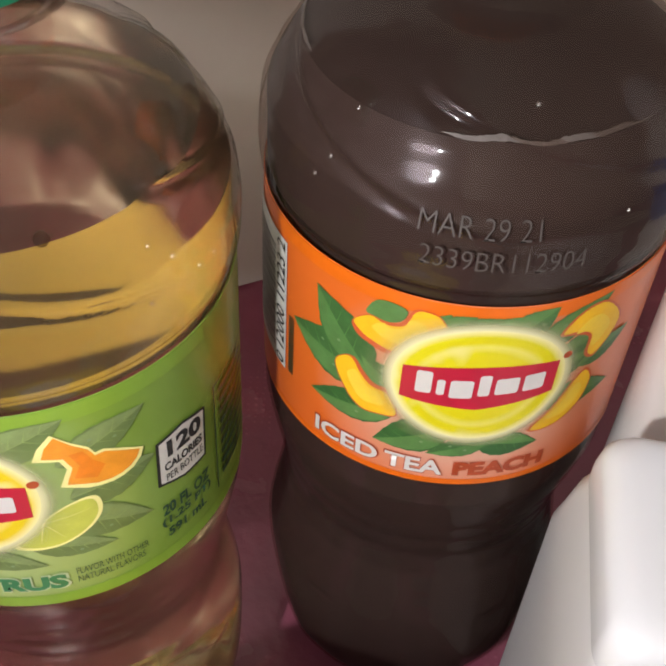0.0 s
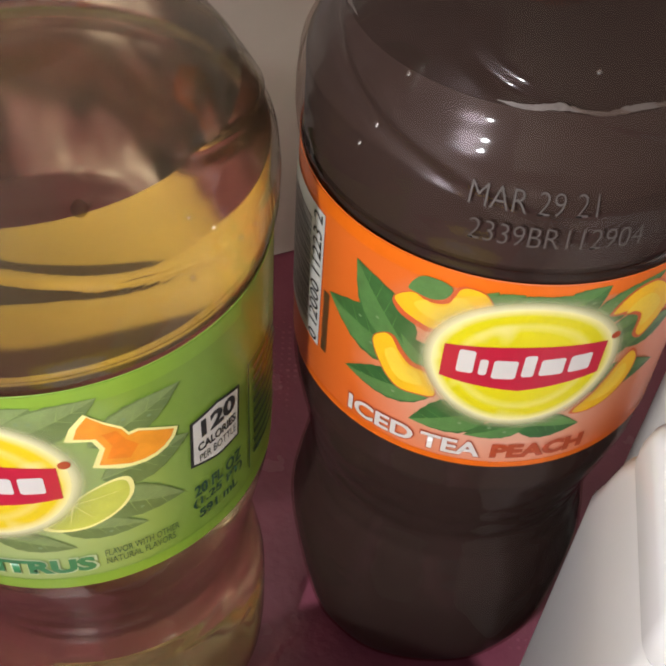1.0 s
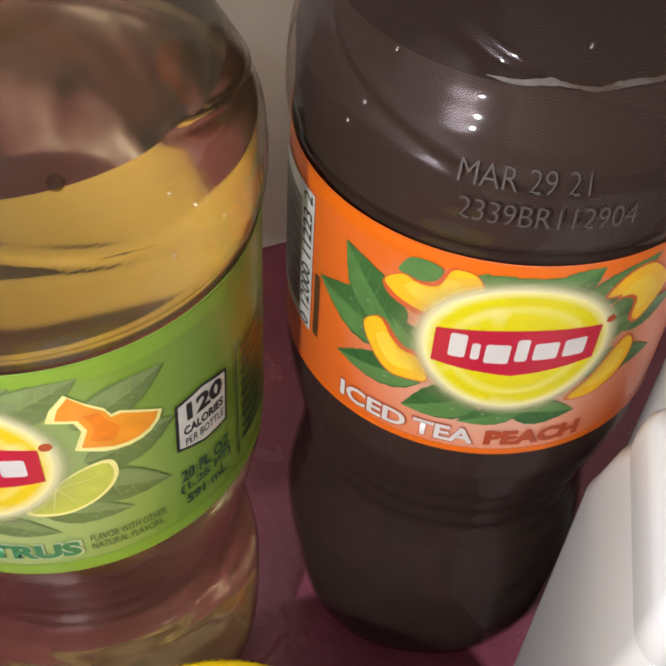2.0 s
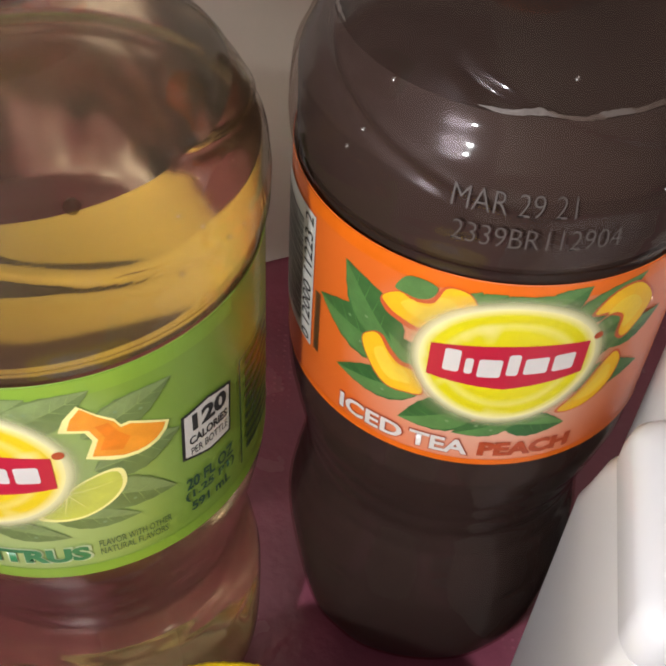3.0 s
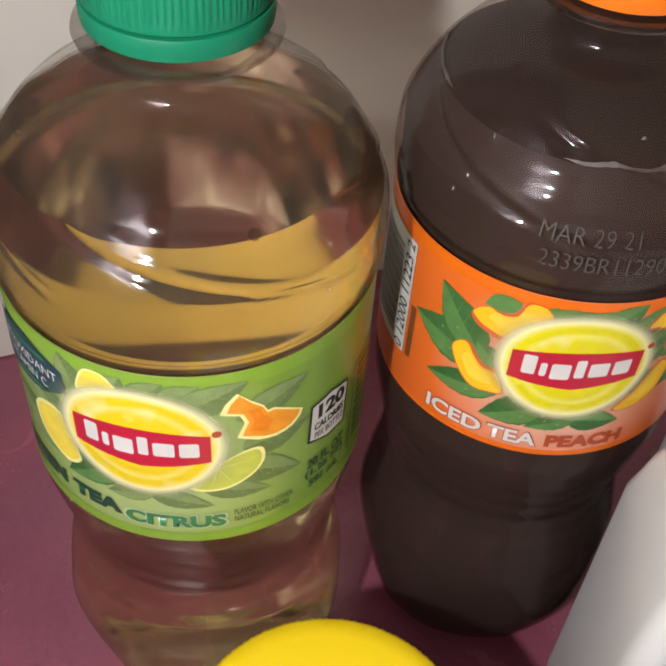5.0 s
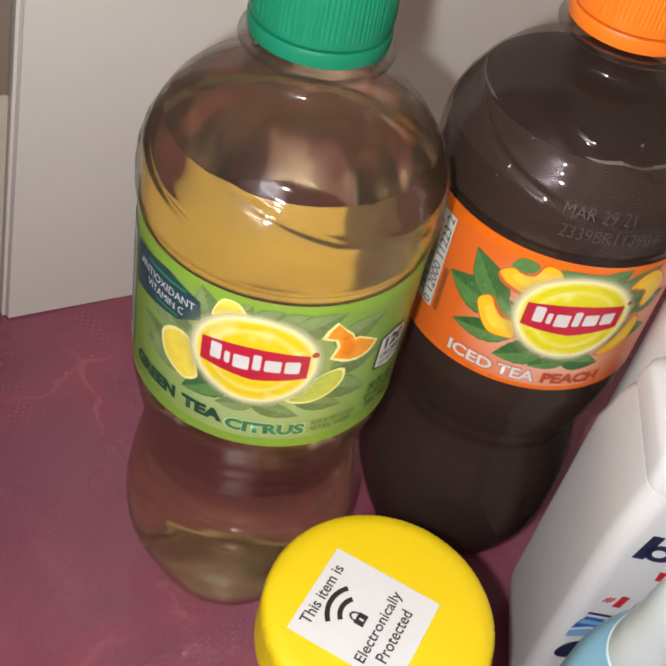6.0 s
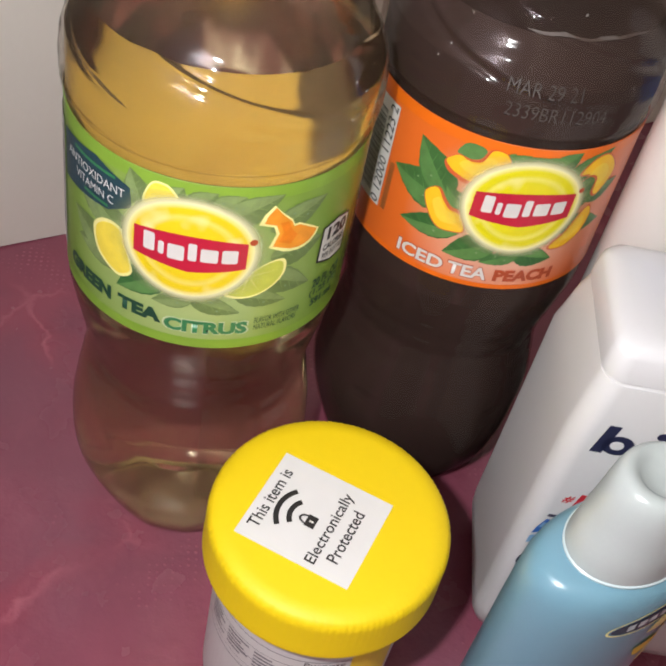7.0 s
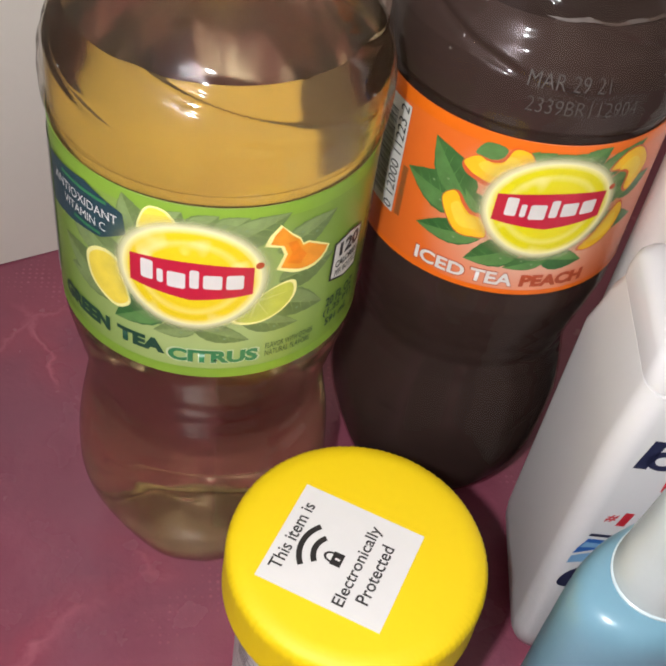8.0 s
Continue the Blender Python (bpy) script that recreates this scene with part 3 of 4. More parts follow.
leaves(gl, AG, (((-11, 136), (-14.4, 145.6), 6.5, LEAF_OLIVE), ((-18, 128), (-31, 135), 10, LEAF_OLIVE), ((-14, 130), (-27, 127), 8, LEAF_OLIVE), ((-14, 119), (-31, 116.5), 9, LEAF_OLIVE), ((-20, 118), (-33, 124), 8, LEAF_OLIVE),
                ((-6, 139), (-2.2, 144.9), 6, LEAF_OLIVE), ((-1, 139), (5.0, 144.8), 6.5, LEAF_OLIVE), ((4, 139), (11.0, 144.2), 6.5, LEAF_OLIVE), ((5, 136.5), (19.5, 144.0), 7.5, LEAF_OLIVE), ((17, 134), (31.2, 140.4), 7, LEAF_OLIVE),
                ((-4, 120), (-17.3, 110.3), 8.5, LEAF_DARK), ((0, 114), (12.7, 109.5), 5.4, LEAF_OLIVE), ((2, 114), (-8.0, 110.6), 5.2, LEAF_OLIVE), ((14, 122), (30.4, 114.2), 8, LEAF_OLIVE), ((18, 126), (32, 128), 8.5, LEAF_OLIVE), ((10, 116), (24, 111.4), 5.5, LEAF_OLIVE)), 1.6)


def shrunk(points, by, toward=(0, 0)):
    """The same outline a little smaller, drawn towards one side."""
    mid = sum((Vector(p) for p in points), Vector((0, 0))) / len(points) + Vector(toward)
    return [tuple(mid + (Vector(p) - mid) * by) for p in points]


wedge = [(-24.8, 123.6), (-22.2, 127.2), (-18.2, 128.4), (-15.2, 126.4), (-13.6, 119.5), (-13.2, 115.9), (-16.5, 113.4), (-20.6, 114.9), (-23.8, 118.0)]
art(gl, "lemon_slice", [round_outline(wedge)], LEMON_PALE, AG, 2.75, "yellow lemon wedge")
art(gl, "lemon_flesh", [round_outline(shrunk(wedge, 0.88, (1, 0)))], LEMON_SOFT, AG, 3.1)
wedge = [(-11.0, 138.0), (-10.6, 141.5), (-9.0, 144.4), (-6.8, 144.9), (-4.6, 143.9), (-2.6, 140.0), (-7, 136)]
art(gl, "lemon_slice", [round_outline(wedge)], LEMON_PALE, AG, 2.75, "pale lemon wedge")
art(gl, "lemon_flesh", [round_outline(shrunk(wedge, 0.86))], LEMON_SOFT, AG, 3.1)
rind = art(gl, "orange_slice", [[(17.3, 141.4), (19.8, 138.7), (22.1, 136.6), (22.9, 134.9), (24.2, 135.0), (27.2, 133.2), (30.2, 131.2), (29.6, 129.4), (28.2, 127.8), (26.6, 127.0), (24.8, 126.7), (22.9, 126.9), (21.1, 127.3), (17.2, 129.3),
                                 (18.6, 133.1), (17.8, 135.2), (14.2, 136.3), (15.2, 138.9)]], LEMON_PALE, AG, 2.75, "orange wedge with pale rind")
art(rind, "orange_flesh", [[(17.7, 140.7), (19.8, 138.2), (22.0, 136.1), (22.8, 134.3), (24.3, 134.4), (29.5, 131.2), (28.9, 129.7), (27.7, 128.5), (26.2, 127.8), (24.6, 127.6), (22.6, 127.8), (18.2, 129.6), (19.4, 133.1), (18.4, 135.6), (15.5, 136.6), (16.2, 138.8)]], ORANGE, AG, 3.25)
art(rind, "orange_shade", [[(19.2, 136.2), (20.4, 133.2), (19.4, 130.6), (22.6, 129.2), (24.0, 131.6), (22.4, 133.6), (21.2, 136.2)]], ORANGE_DEEP, AG, 3.5)
wedge = [(21.9, 124.9), (22.5, 121.6), (21.2, 118.6), (18.4, 116.1), (14.6, 114.5), (10.4, 114.6), (8.6, 116.4), (14.5, 122.8), (19, 125.2)]
rind = art(gl, "lime_slice", [round_outline(wedge)], LEMON_PALE, AG, 2.75, "lemon wedge with pale rind")
art(rind, "lemon_flesh", [round_outline(shrunk(wedge, 0.89, (-1, 0.6)))], LIME_SOFT, AG, 3.05)
membrane = lambda c, tips, w=0.22: [[(c[0] - w, c[1]), (c[0] + w, c[1] - w), tip] for tip in tips]
art(rind, "membrane", membrane((13.5, 121.4), ((12.4, 115.6), (16.4, 116.4), (19.6, 118.8), (21.2, 122.4)), 0.14), LEMON_PALE, AG, 3.4)
badge(gl, AG, -0.2, 128.0, (0.80, 0.60, 0.012), (0.44, 0.51, 0.25))
ribbon(gl, AG, 127.8, -0.2)
art(gl, "registered_mark", [ellipse(13.6, 131.6, 0.9, 0.9, 14)], BROWN_RED, AG, 6)
navy = art(gl, "teal_flag", [[(-38.5, 141.5), (-24, 143.4), (-14.2, 140.2), (-13.6, 135.0), (-20.0, 131.0), (-38.5, 128.3)]], TEAL, AG, 3.4, "dark teal pointed flag")
lettering(navy, "ANTIOXIDANT", (-35.5, -15.5, 136.6, 138.9), INK_WHITE, AG, 4.4)
lettering(navy, "VITAMIN C", (-31.5, -18.5, 133.2, 135.4), INK_WHITE, AG, 4.4)
art(navy, "small_print", [rect(-32, -18, 140.4, 141.2), rect(-28, -20, 131.6, 132.3)], CITRUS_GREEN, AG, 4.4)
lettering(gl, "GREEN", (-35.2, -18.8, 104.0, 108.4), FOREST, AG, 3.4, bold=0.065)
lettering(gl, "TEA", (-16.8, -5.4, 103.8, 108.0), FOREST, AG, 3.4, bold=0.065)
lettering(gl, "CITRUS", (-5.2, 15.4, 102.4, 107.0), MIST_INK, AG, 3.0, bold=0.07)
lettering(gl, "CITRUS", (-4.7, 14.9, 102.7, 106.7), CITRUS_GREEN, AG, 3.6, bold=0.05)
lettering(gl, "FLAVOR WITH OTHER", (16.5, 28.7, 105.6, 107.4), FOREST, AG, 3.4)
lettering(gl, "NATURAL FLAVORS", (16.5, 27.9, 103.3, 105.1), FOREST, AG, 3.4)
panel = art(gl, "calorie_panel", [[(31.7, 119.0), (37, 117.2), (42.3, 117.3), (42.8, 129.2), (37.5, 130.6), (32.1, 129.7)]], BLACK, AG, 3.2, "white calorie panel with black outline")
art(panel, "panel_face", [[(32.3, 119.5), (37, 117.8), (41.8, 117.9), (42.2, 128.8), (37.4, 130.1), (32.6, 129.2)]], INK_WHITE, AG, 3.8)
lettering(panel, "120", (34.0, 41.4, 125.0, 129.0), BLACK, AG, 4.6, bold=0.045)
lettering(panel, "CALORIES", (33.2, 41.4, 122.0, 124.0), BLACK, AG, 4.6, bold=0.03)
lettering(panel, "PER BOTTLE", (33.4, 41.4, 119.4, 121.2), BLACK, AG, 4.6)
lettering(gl, "20 FL OZ", (32.0, 42.8, 110.6, 113.6), FOREST, AG, 3.4, bold=0.03)
lettering(gl, "(1.25 PT)", (31.6, 43.0, 107.3, 110.0), FOREST, AG, 3.4, bold=0.03)
lettering(gl, "591 mL", (32.6, 41.6, 104.2, 106.7), FOREST, AG, 3.4, bold=0.03)
facts = art(gl, "facts_panel", [rect(45.2, 45.6, 104, 131), rect(45.2, 62, 130.6, 131)], FOREST, AG, 3.2, "outlined facts panel with small print")
art(facts, "small_print", bars(47.0, 127.8, 13, 1.2, 9, 1.5), FOREST, AG, 3.6)
side_code = art(gl, "bar_code", [rect(-58, -41, 104, 141)], INK_WHITE, AG, 2.2, "white barcode panel")
for i in range(14):
    art(side_code, "code_bar", [rect(-57 + 1.05 * i, -57 + 1.05 * i + (0.35, 0.6, 0.2, 0.5)[i % 4], 107, 138.5)], BLACK, AG, 3.0)

# peach tea
AP = radians(-88.61)
PX, PY = 0.0742, 0.0237
peach = tea_bottle((PX, PY), -60, "clear bottle of dark peach tea with orange cap and label", PET_PEACH, TEA_PEACH, CAP_ORANGE, 0.1725, "ribbed orange screw cap")
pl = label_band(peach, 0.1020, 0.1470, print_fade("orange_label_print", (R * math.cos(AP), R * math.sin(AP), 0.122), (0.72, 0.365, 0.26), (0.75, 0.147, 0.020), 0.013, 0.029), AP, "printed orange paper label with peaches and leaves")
art(pl, "border_band", [rect(-46, 44, 144.0, 146.9)], ORANGE_BAND, AP, 1)
art(pl, "border_band", [rect(-46, 44, 102.1, 103.6)], ORANGE_BAND, AP, 1)
leaves(pl, AP, (((-18, 126.5), (-29.6, 140.6), 9.8, LEAF), ((-17, 125.5), (-35.4, 128.4), 10.5, LEAF), ((-13, 119), (-30.0, 115.2), 7, LEAF_DARK), ((-12, 124), (-20, 130.5), 6, LEAF),
                ((-3, 118), (-16.4, 110.9), 8.5, LEAF_DARK), ((4, 115.2), (-6.8, 110.6), 5, LEAF), ((1, 114.6), (13.0, 112.3), 6.5, LEAF_DARK), ((-9, 139), (-6.5, 145.0), 5, LEAF), ((-7, 140), (-2.6, 145.0), 5.5, LEAF), ((-4, 140), (1.4, 144.8), 5.5, LEAF),
                ((0, 140), (5.2, 145.0), 5.5, LEAF), ((3, 140), (10.2, 146.2), 6, LEAF), ((7, 137), (20.2, 146.0), 6, LEAF), ((11, 133), (23, 139), 5.5, LEAF_DARK), ((12, 130), (20, 133), 5, LEAF_DARK), ((10, 124), (27, 121), 7, LEAF), ((17, 130), (28, 134), 5, LEAF)), 1.6)


def peach_slice(skin, flesh, label):
    s = art(pl, "peach_slice", [round_outline(skin, 4)], PEACH_RED, AP, 2.75, label)
    art(s, "peach_flesh", [round_outline(flesh, 4)], PEACH_FLESH, AP, 3.15)
    art(s, "pale_flesh", [round_outline(shrunk(flesh, 0.6, (0.5, -0.4)), 4)], PEACH_PALE, AP, 3.5)


peach_slice([(-22.1, 137.6), (-19.0, 140.5), (-16.6, 140.2), (-13.8, 141.1), (-12.2, 144.4), (-10.0, 144.8), (-7.8, 143.9), (-6.6, 140.5), (-10.0, 136.0), (-15.0, 133.2), (-18.8, 134.0), (-21.2, 135.2)],
            [(-21.8, 137.8), (-19.0, 140.3), (-16.4, 139.6), (-13.3, 140.6), (-11.9, 144.0), (-10.0, 144.6), (-7.9, 143.7), (-6.8, 140.6), (-10.0, 136.4), (-14.6, 134.3), (-18.2, 135.0), (-20.4, 136.0)], "yellow peach wedge with red skin")
art(pl, "leaf", [round_outline([(-19.8, 141.1), (-18.1, 144.2), (-15.2, 144.7), (-13.1, 143.8), (-13.8, 141.5), (-15.9, 140.4), (-18.3, 140.6)])], LEAF_LIT, AP, 3.9)
peach_slice([(-24.9, 125.8), (-23.0, 128.8), (-21.0, 129.2), (-19.2, 127.0), (-17.1, 125.1), (-14.4, 124.6), (-12.6, 119.0), (-15.7, 117.8), (-19.3, 117.6), (-22.4, 120.4)],
            [(-24.7, 125.8), (-23.0, 128.6), (-21.4, 128.7), (-19.8, 126.3), (-17.6, 124.2), (-14.6, 123.6), (-12.8, 119.2), (-15.7, 118.1), (-19.2, 117.9), (-22.2, 120.6)], "curved yellow peach wedge")
peach_slice([(11.4, 139.6), (14.8, 144.0), (19.6, 144.2), (24.2, 138.0), (20.4, 131.4), (17.6, 132.6), (17.4, 136.9), (14.4, 138.6)],
            [(12.0, 139.7), (15.0, 143.6), (19.5, 143.8), (23.8, 137.8), (20.3, 132.0), (18.2, 133.0), (17.9, 137.3), (14.8, 139.3)], "yellow peach wedge at the edge")
peach_slice([(10.2, 116.0), (13.5, 120.4), (15.4, 123.6), (17.2, 127.0), (19.4, 128.6), (21.4, 124.7), (20.0, 119.0), (15.4, 115.6)],
            [(10.8, 116.2), (13.9, 120.2), (15.8, 123.4), (17.5, 126.6), (19.3, 128.0), (21.1, 124.7), (19.7, 119.2), (15.4, 115.9)], "curved yellow peach wedge")
badge(pl, AP, -0.1, 129.3, (0.73, 0.655, 0.008), (0.52, 0.50, 0.27))
ribbon(pl, AP, 128.6, 1.6)
art(pl, "registered_mark", [ellipse(13.8, 134.6, 0.8, 0.8, 14)], BROWN_RED, AP, 6)
for words, box in (("ICED", (-28.3, -15.1, 105.0, 109.0)), ("TEA", (-13.8, -3.3, 105.0, 109.0))):
    lettering(pl, words, (box[0] - 0.25, box[1] + 0.25, box[2] - 0.25, box[3] + 0.25), BROWN_RED, AP, 3.0, bold=0.05)
    lettering(pl, words, box, INK_WHITE, AP, 3.6, bold=0.03)
lettering(pl, "PEACH", (-1.6, 15.2, 105.0, 109.0), BROWN_RED, AP, 3.4, bold=0.055)
code = art(pl, "bar_code", [rect(-56, -37.9, 112.2, 142.8)], INK_WHITE, AP, 2.2, "white barcode panel with black bars")
for i in range(40):
    art(code, "code_bar", [rect(-55.0, -42.2, 114.6 + 0.62 * i, 114.6 + 0.62 * i + (0.22, 0.38, 0.15, 0.3, 0.42)[i % 5])], BLACK, AP, 3.0)
bm = text_bmesh("0 12000 11223 2", 112.8, 142.2, 38.4, 41.4)
for v in bm.verts:
    v.co = (-v.co.y, v.co.x, 0)
cut_fine(bm, 2.2)
part("lettering", wrap(bm, R, AP, 0.0004), BLACK, code, smooth=False)
art(pl, "small_print", [rect(-36.9, -35.2, 113 + 0.7 * i, 113.35 + 0.7 * i) for i in range(21)], FOREST, AP, 3.0)
# date printed on the shoulder
for words, u0, u1, v0, v1 in (("MAR 29 21", -13.4, 3.8, 160.6, 163.9), ("2339BR112904", -12.6, 11.2, 155.2, 158.6)):
    bm = text_bmesh(words, u0, u1, v0, v1, bold=-0.012)
    cut_fine(bm, 2.0)
    for v in bm.verts:
        z = v.co.y / 1000
        r = np.interp(z, [p[1] for p in PROFILE[14:]], [p[0] for p in PROFILE[14:]]) + 0.0004
        a = AP + v.co.x / 1000 / R
        v.co = (r * math.cos(a), r * math.sin(a), z)
    part("date_print", bm, ETCH, peach, "faint printed date and lot code", smooth=False)


def foam_line(bottle, level, radius, a0, a1, count, mat):
    """Small froth bubbles along the surface of the tea, as one part."""
    rnd = random.Random(5)
    bm = bmesh.new()
    for i in range(count):
        a = radians(a0 + (a1 - a0) * rnd.random())
        s = rnd.choice((0.00012, 0.00016, 0.0002))
        m = Matrix.Translation((radius * math.cos(a), radius * math.sin(a), level + rnd.uniform(-0.0002, 0.0006))) @ Matrix.Scale(s, 4)
        bmesh.ops.create_icosphere(bm, subdivisions=1, radius=1, matrix=m)
    ob = part("froth", bm, mat, bottle, "thin line of pale froth on the tea")
    ob["kind"] = "stuff"


def foam_streak(bottle, level, a0, a1, wide, mat):
    """A thin uneven streak of dried froth along the inside of the shell."""
    bm = bmesh.new()
    rows = []
    for i in range(121):
        t = i / 120
        a = radians(a0 + (a1 - a0) * t)
        w = wide * math.sin(math.pi * min(1, t * 1.06)) ** 0.5 * (0.35 + 0.9 * abs(noise.noise((t * 9, a0, 0.5))) + 0.5 * abs(noise.noise((t * 34, a0, 2.5))))
        z0 = level + 0.0005 * noise.noise((t * 6, a0, 7))
        row = []
        for z in (z0 - w * 0.4, z0, z0 + w * 0.6):
            r = np.interp(z, [p[1] for p in PROFILE[14:]], [p[0] for p in PROFILE[14:]]) + 0.0001
            row.append(bm.verts.new((r * math.cos(a), r * math.sin(a), z)))
        rows.append(row)
    for p, q in zip(rows, rows[1:]):
        for k in (0, 1):
            bm.faces.new((p[k], q[k], q[k + 1], p[k + 1]))
    part("froth", bm, mat, bottle, "thin line of pale froth on the tea")


foam_streak(peach, 0.1729, -110, -44, 0.0009, FOAM)
foam_streak(peach, 0.1732, -205, -158, 0.0009, FOAM)
foam_line(green, 0.1712, 0.0306, -170, -10, 40, DROP)
for a, s in ((-62, 0.0011), (-130, 0.0008)):
    part("bubble", revolve([(0.0001, -s), (s * 0.7, -s * 0.7), (s, 0), (s * 0.7, s * 0.7), (0.0001, s)], 16), DROP, green, "air bubble at the surface").location = (0.0305 * math.cos(radians(a)), 0.0305 * math.sin(radians(a)), 0.1712)


# tiny clear spheres added to stand in for lamp glints on the shoulders
for bottle, glints in ((green, ((-40, 0.1660), (-35, 0.1630), (-28, 0.1585), (-22, 0.1580), (-43, 0.1585), (-150, 0.1640))),
                      (peach, ((-136, 0.1650), (-139, 0.1615), (-134, 0.1720), (-84, 0.1765), (-60, 0.1625), (-38, 0.1640), (-36, 0.1600)))):
    for a, z in glints:
        r, s = np.interp(z, [p[1] for p in PROFILE[14:]], [p[0] for p in PROFILE[14:]]), 0.0005
        glint = part("glint", revolve([(0.0001, -s), (s * 0.7, -s * 0.7), (s, 0), (s * 0.7, s * 0.7), (0.0001, s)], 12), GLINT_CLEAR, bottle, "tiny clear sphere added for a glint")
        glint.location = (r * math.cos(radians(a)), r * math.sin(radians(a)), z)


# ---- jar with the yellow lid ----
jar = thing("jar", (0.0324, -0.0680, 0), 0, "white plastic jar with a wide yellow screw lid", "jar")
jar_body = part("body", revolve(smooth_profile([(0.020, 0.001), (0.0235, 0.0004), (0.0247, 0.003), (0.0249, 0.010), (0.0250, 0.052), (0.0247, 0.0575), (0.0235, 0.060), (0.0225, 0.066)], 4), 96), JAR_WHITE, jar, "white plastic body with a paper label")
wide_knurl = lambda a, z: (0.00008 if math.cos(120 * a) > 0 else -0.00008) if 0.0746 < z < 0.0772 else 0.0
lid = part("lid", revolve([(0.0240, 0.0640), (0.0290, 0.0640), (0.0295, 0.0644), (0.0295, 0.0658), (0.0294, 0.0662), (0.0293, 0.0746), (0.0292, 0.0754), (0.0289, 0.0768), (0.0279, 0.0779), (0.0262, 0.0783), (0.0256, 0.0785), (0.0240, 0.07865), (0.002, 0.0788)], 480, wide_knurl), LID_YELLOW, jar, "bright yellow lid with finely ribbed rim")
RJ, AJ = 0.0250, radians(-100)
jl = art(jar_body, "jar_label", [rect(-40, 26, 6, 56)], PAPER, AJ, 1, "white paper label with small grey print", RJ)
art(jl, "print_rule", [rect(-34, 12, v, v + w) for v, w in ((52.9, 0.3), (49.4, 0.2), (43.6, 0.2), (39.2, 0.15), (36.8, 0.3))], GREY_INK, AJ, 2, "", RJ)
art(jl, "small_print", [rect(-30 + 9 * (i % 4), -30 + 9 * (i % 4) + (6, 7.4, 5)[i % 3], 47.6 - 1.6 * (i // 4), 48.3 - 1.6 * (i // 4)) for i in range(20)], GREY_INK, AJ, 2, "", RJ)
art(jl, "yellow_patch", [rect(12, 26, 6, 54)], LEMON, AJ, 2, "yellow printed patch", RJ)
lettering(jl, "Purpose", (0.5, 10.5, 50.4, 52.7), BLACK, AJ, 3, RJ)

# sticker on the lid
def flat_art(parent, name, outlines, material, lift, label=""):
    bm = flat_mesh(outlines, 50)
    for v in bm.verts:
        v.co = (v.co.x / 1000, v.co.y / 1000, lift)
    return part(name, bm, material, parent, label, smooth=False)


def flat_text(parent, words, box, material, lift, bold=0.0):
    bm = text_bmesh(words, *box, bold=bold)
    for v in bm.verts:
        v.co = (v.co.x / 1000, v.co.y / 1000, lift)
    return part("lettering", bm, material, parent, smooth=False)


sticker = part("sticker", box_bmesh(-0.0131, 0.0131, -0.0145, 0.0145, 0, 0.00012), PAPER, None, smooth=False)
sticker.matrix_world = pose(0.0282, -0.0699, 0.07882, 0, 0, 60.6)
tagged(sticker, "square white paper sticker with black print on the yellow lid", "sticker")
T = 0.00016
flat_text(sticker, "This item is", (-9.7, 8.7, 10.2, 13.2), BLACK, T, bold=0.014)
flat_text(sticker, "Electronically", (-11.4, 10.2, -6.2, -2.6), BLACK, T, bold=0.014)
flat_text(sticker, "Protected", (-8.6, 6.9, -9.9, -6.9), BLACK, T, bold=0.014)
for r0, r1 in ((7.3, 8.6), (4.2, 5.5)):
    flat_art(sticker, "signal_arc", [ellipse(-1.0, 1.0, r1, r1, 18, 48, 132) + ellipse(-1.0, 1.0, r0, r0, 18, 132, 48)], BLACK, T)
lock = flat_art(sticker, "padlock", [rect(-3.2, 0.2, -0.9, 1.6)], BLACK, T, "black padlock sign")
flat_art(lock, "shackle", [ellipse(-1.5, 1.6, 1.35, 1.9, 16, 0, 180) + ellipse(-1.5, 1.6, 0.85, 1.3, 16, 180, 0)], BLACK, T)
flat_art(lock, "keyhole", [rect(-1.75, -1.25, -0.3, 0.8)], PAPER, T + 0.00005)


# ---- white squared bottle ----
white = thing("mouthwash_bottle", (0.0860, -0.0575, 0), -9.0, "white squared plastic bottle with navy and red print", "bottle")


def squared(x0, x1, y0, y1, r):
    return rounded_rect(x0, x1, y0, y1, r)


W, D = 0.070, 0.048
wb = part("body", loft([(0.0005, squared(0.010, W - 0.010, 0.010, D - 0.010, 0.006)), (0.001, squared(0.006, W - 0.006, 0.006, D - 0.006, 0.005)), (0.004, squared(0.0025, W - 0.0025, 0.0025, D - 0.0025, 0.0055)),
                        (0.010, squared(0.0004, W - 0.0004, 0.0004, D - 0.0004, 0.0055)), (0.016, squared(0, W, 0, D, 0.0055)), (0.096, squared(0, W, 0, D, 0.0055)),
                        (0.102, squared(0.0004, W - 0.0004, 0.0, D - 0.002, 0.0055)), (0.112, squared(0.0012, W - 0.0012, 0.0002, D - 0.0045, 0.0055)), (0.1178, squared(0.0022, W - 0.0022, 0.0008, D - 0.007, 0.0055)), (0.1182, squared(0.0032, W - 0.0032, 0.0018, D - 0.008, 0.005)), (0.1200, squared(0.0034, W - 0.0034, 0.0020, D - 0.0082, 0.005))]), WHITE, white, "white plastic body with sloping shoulder")
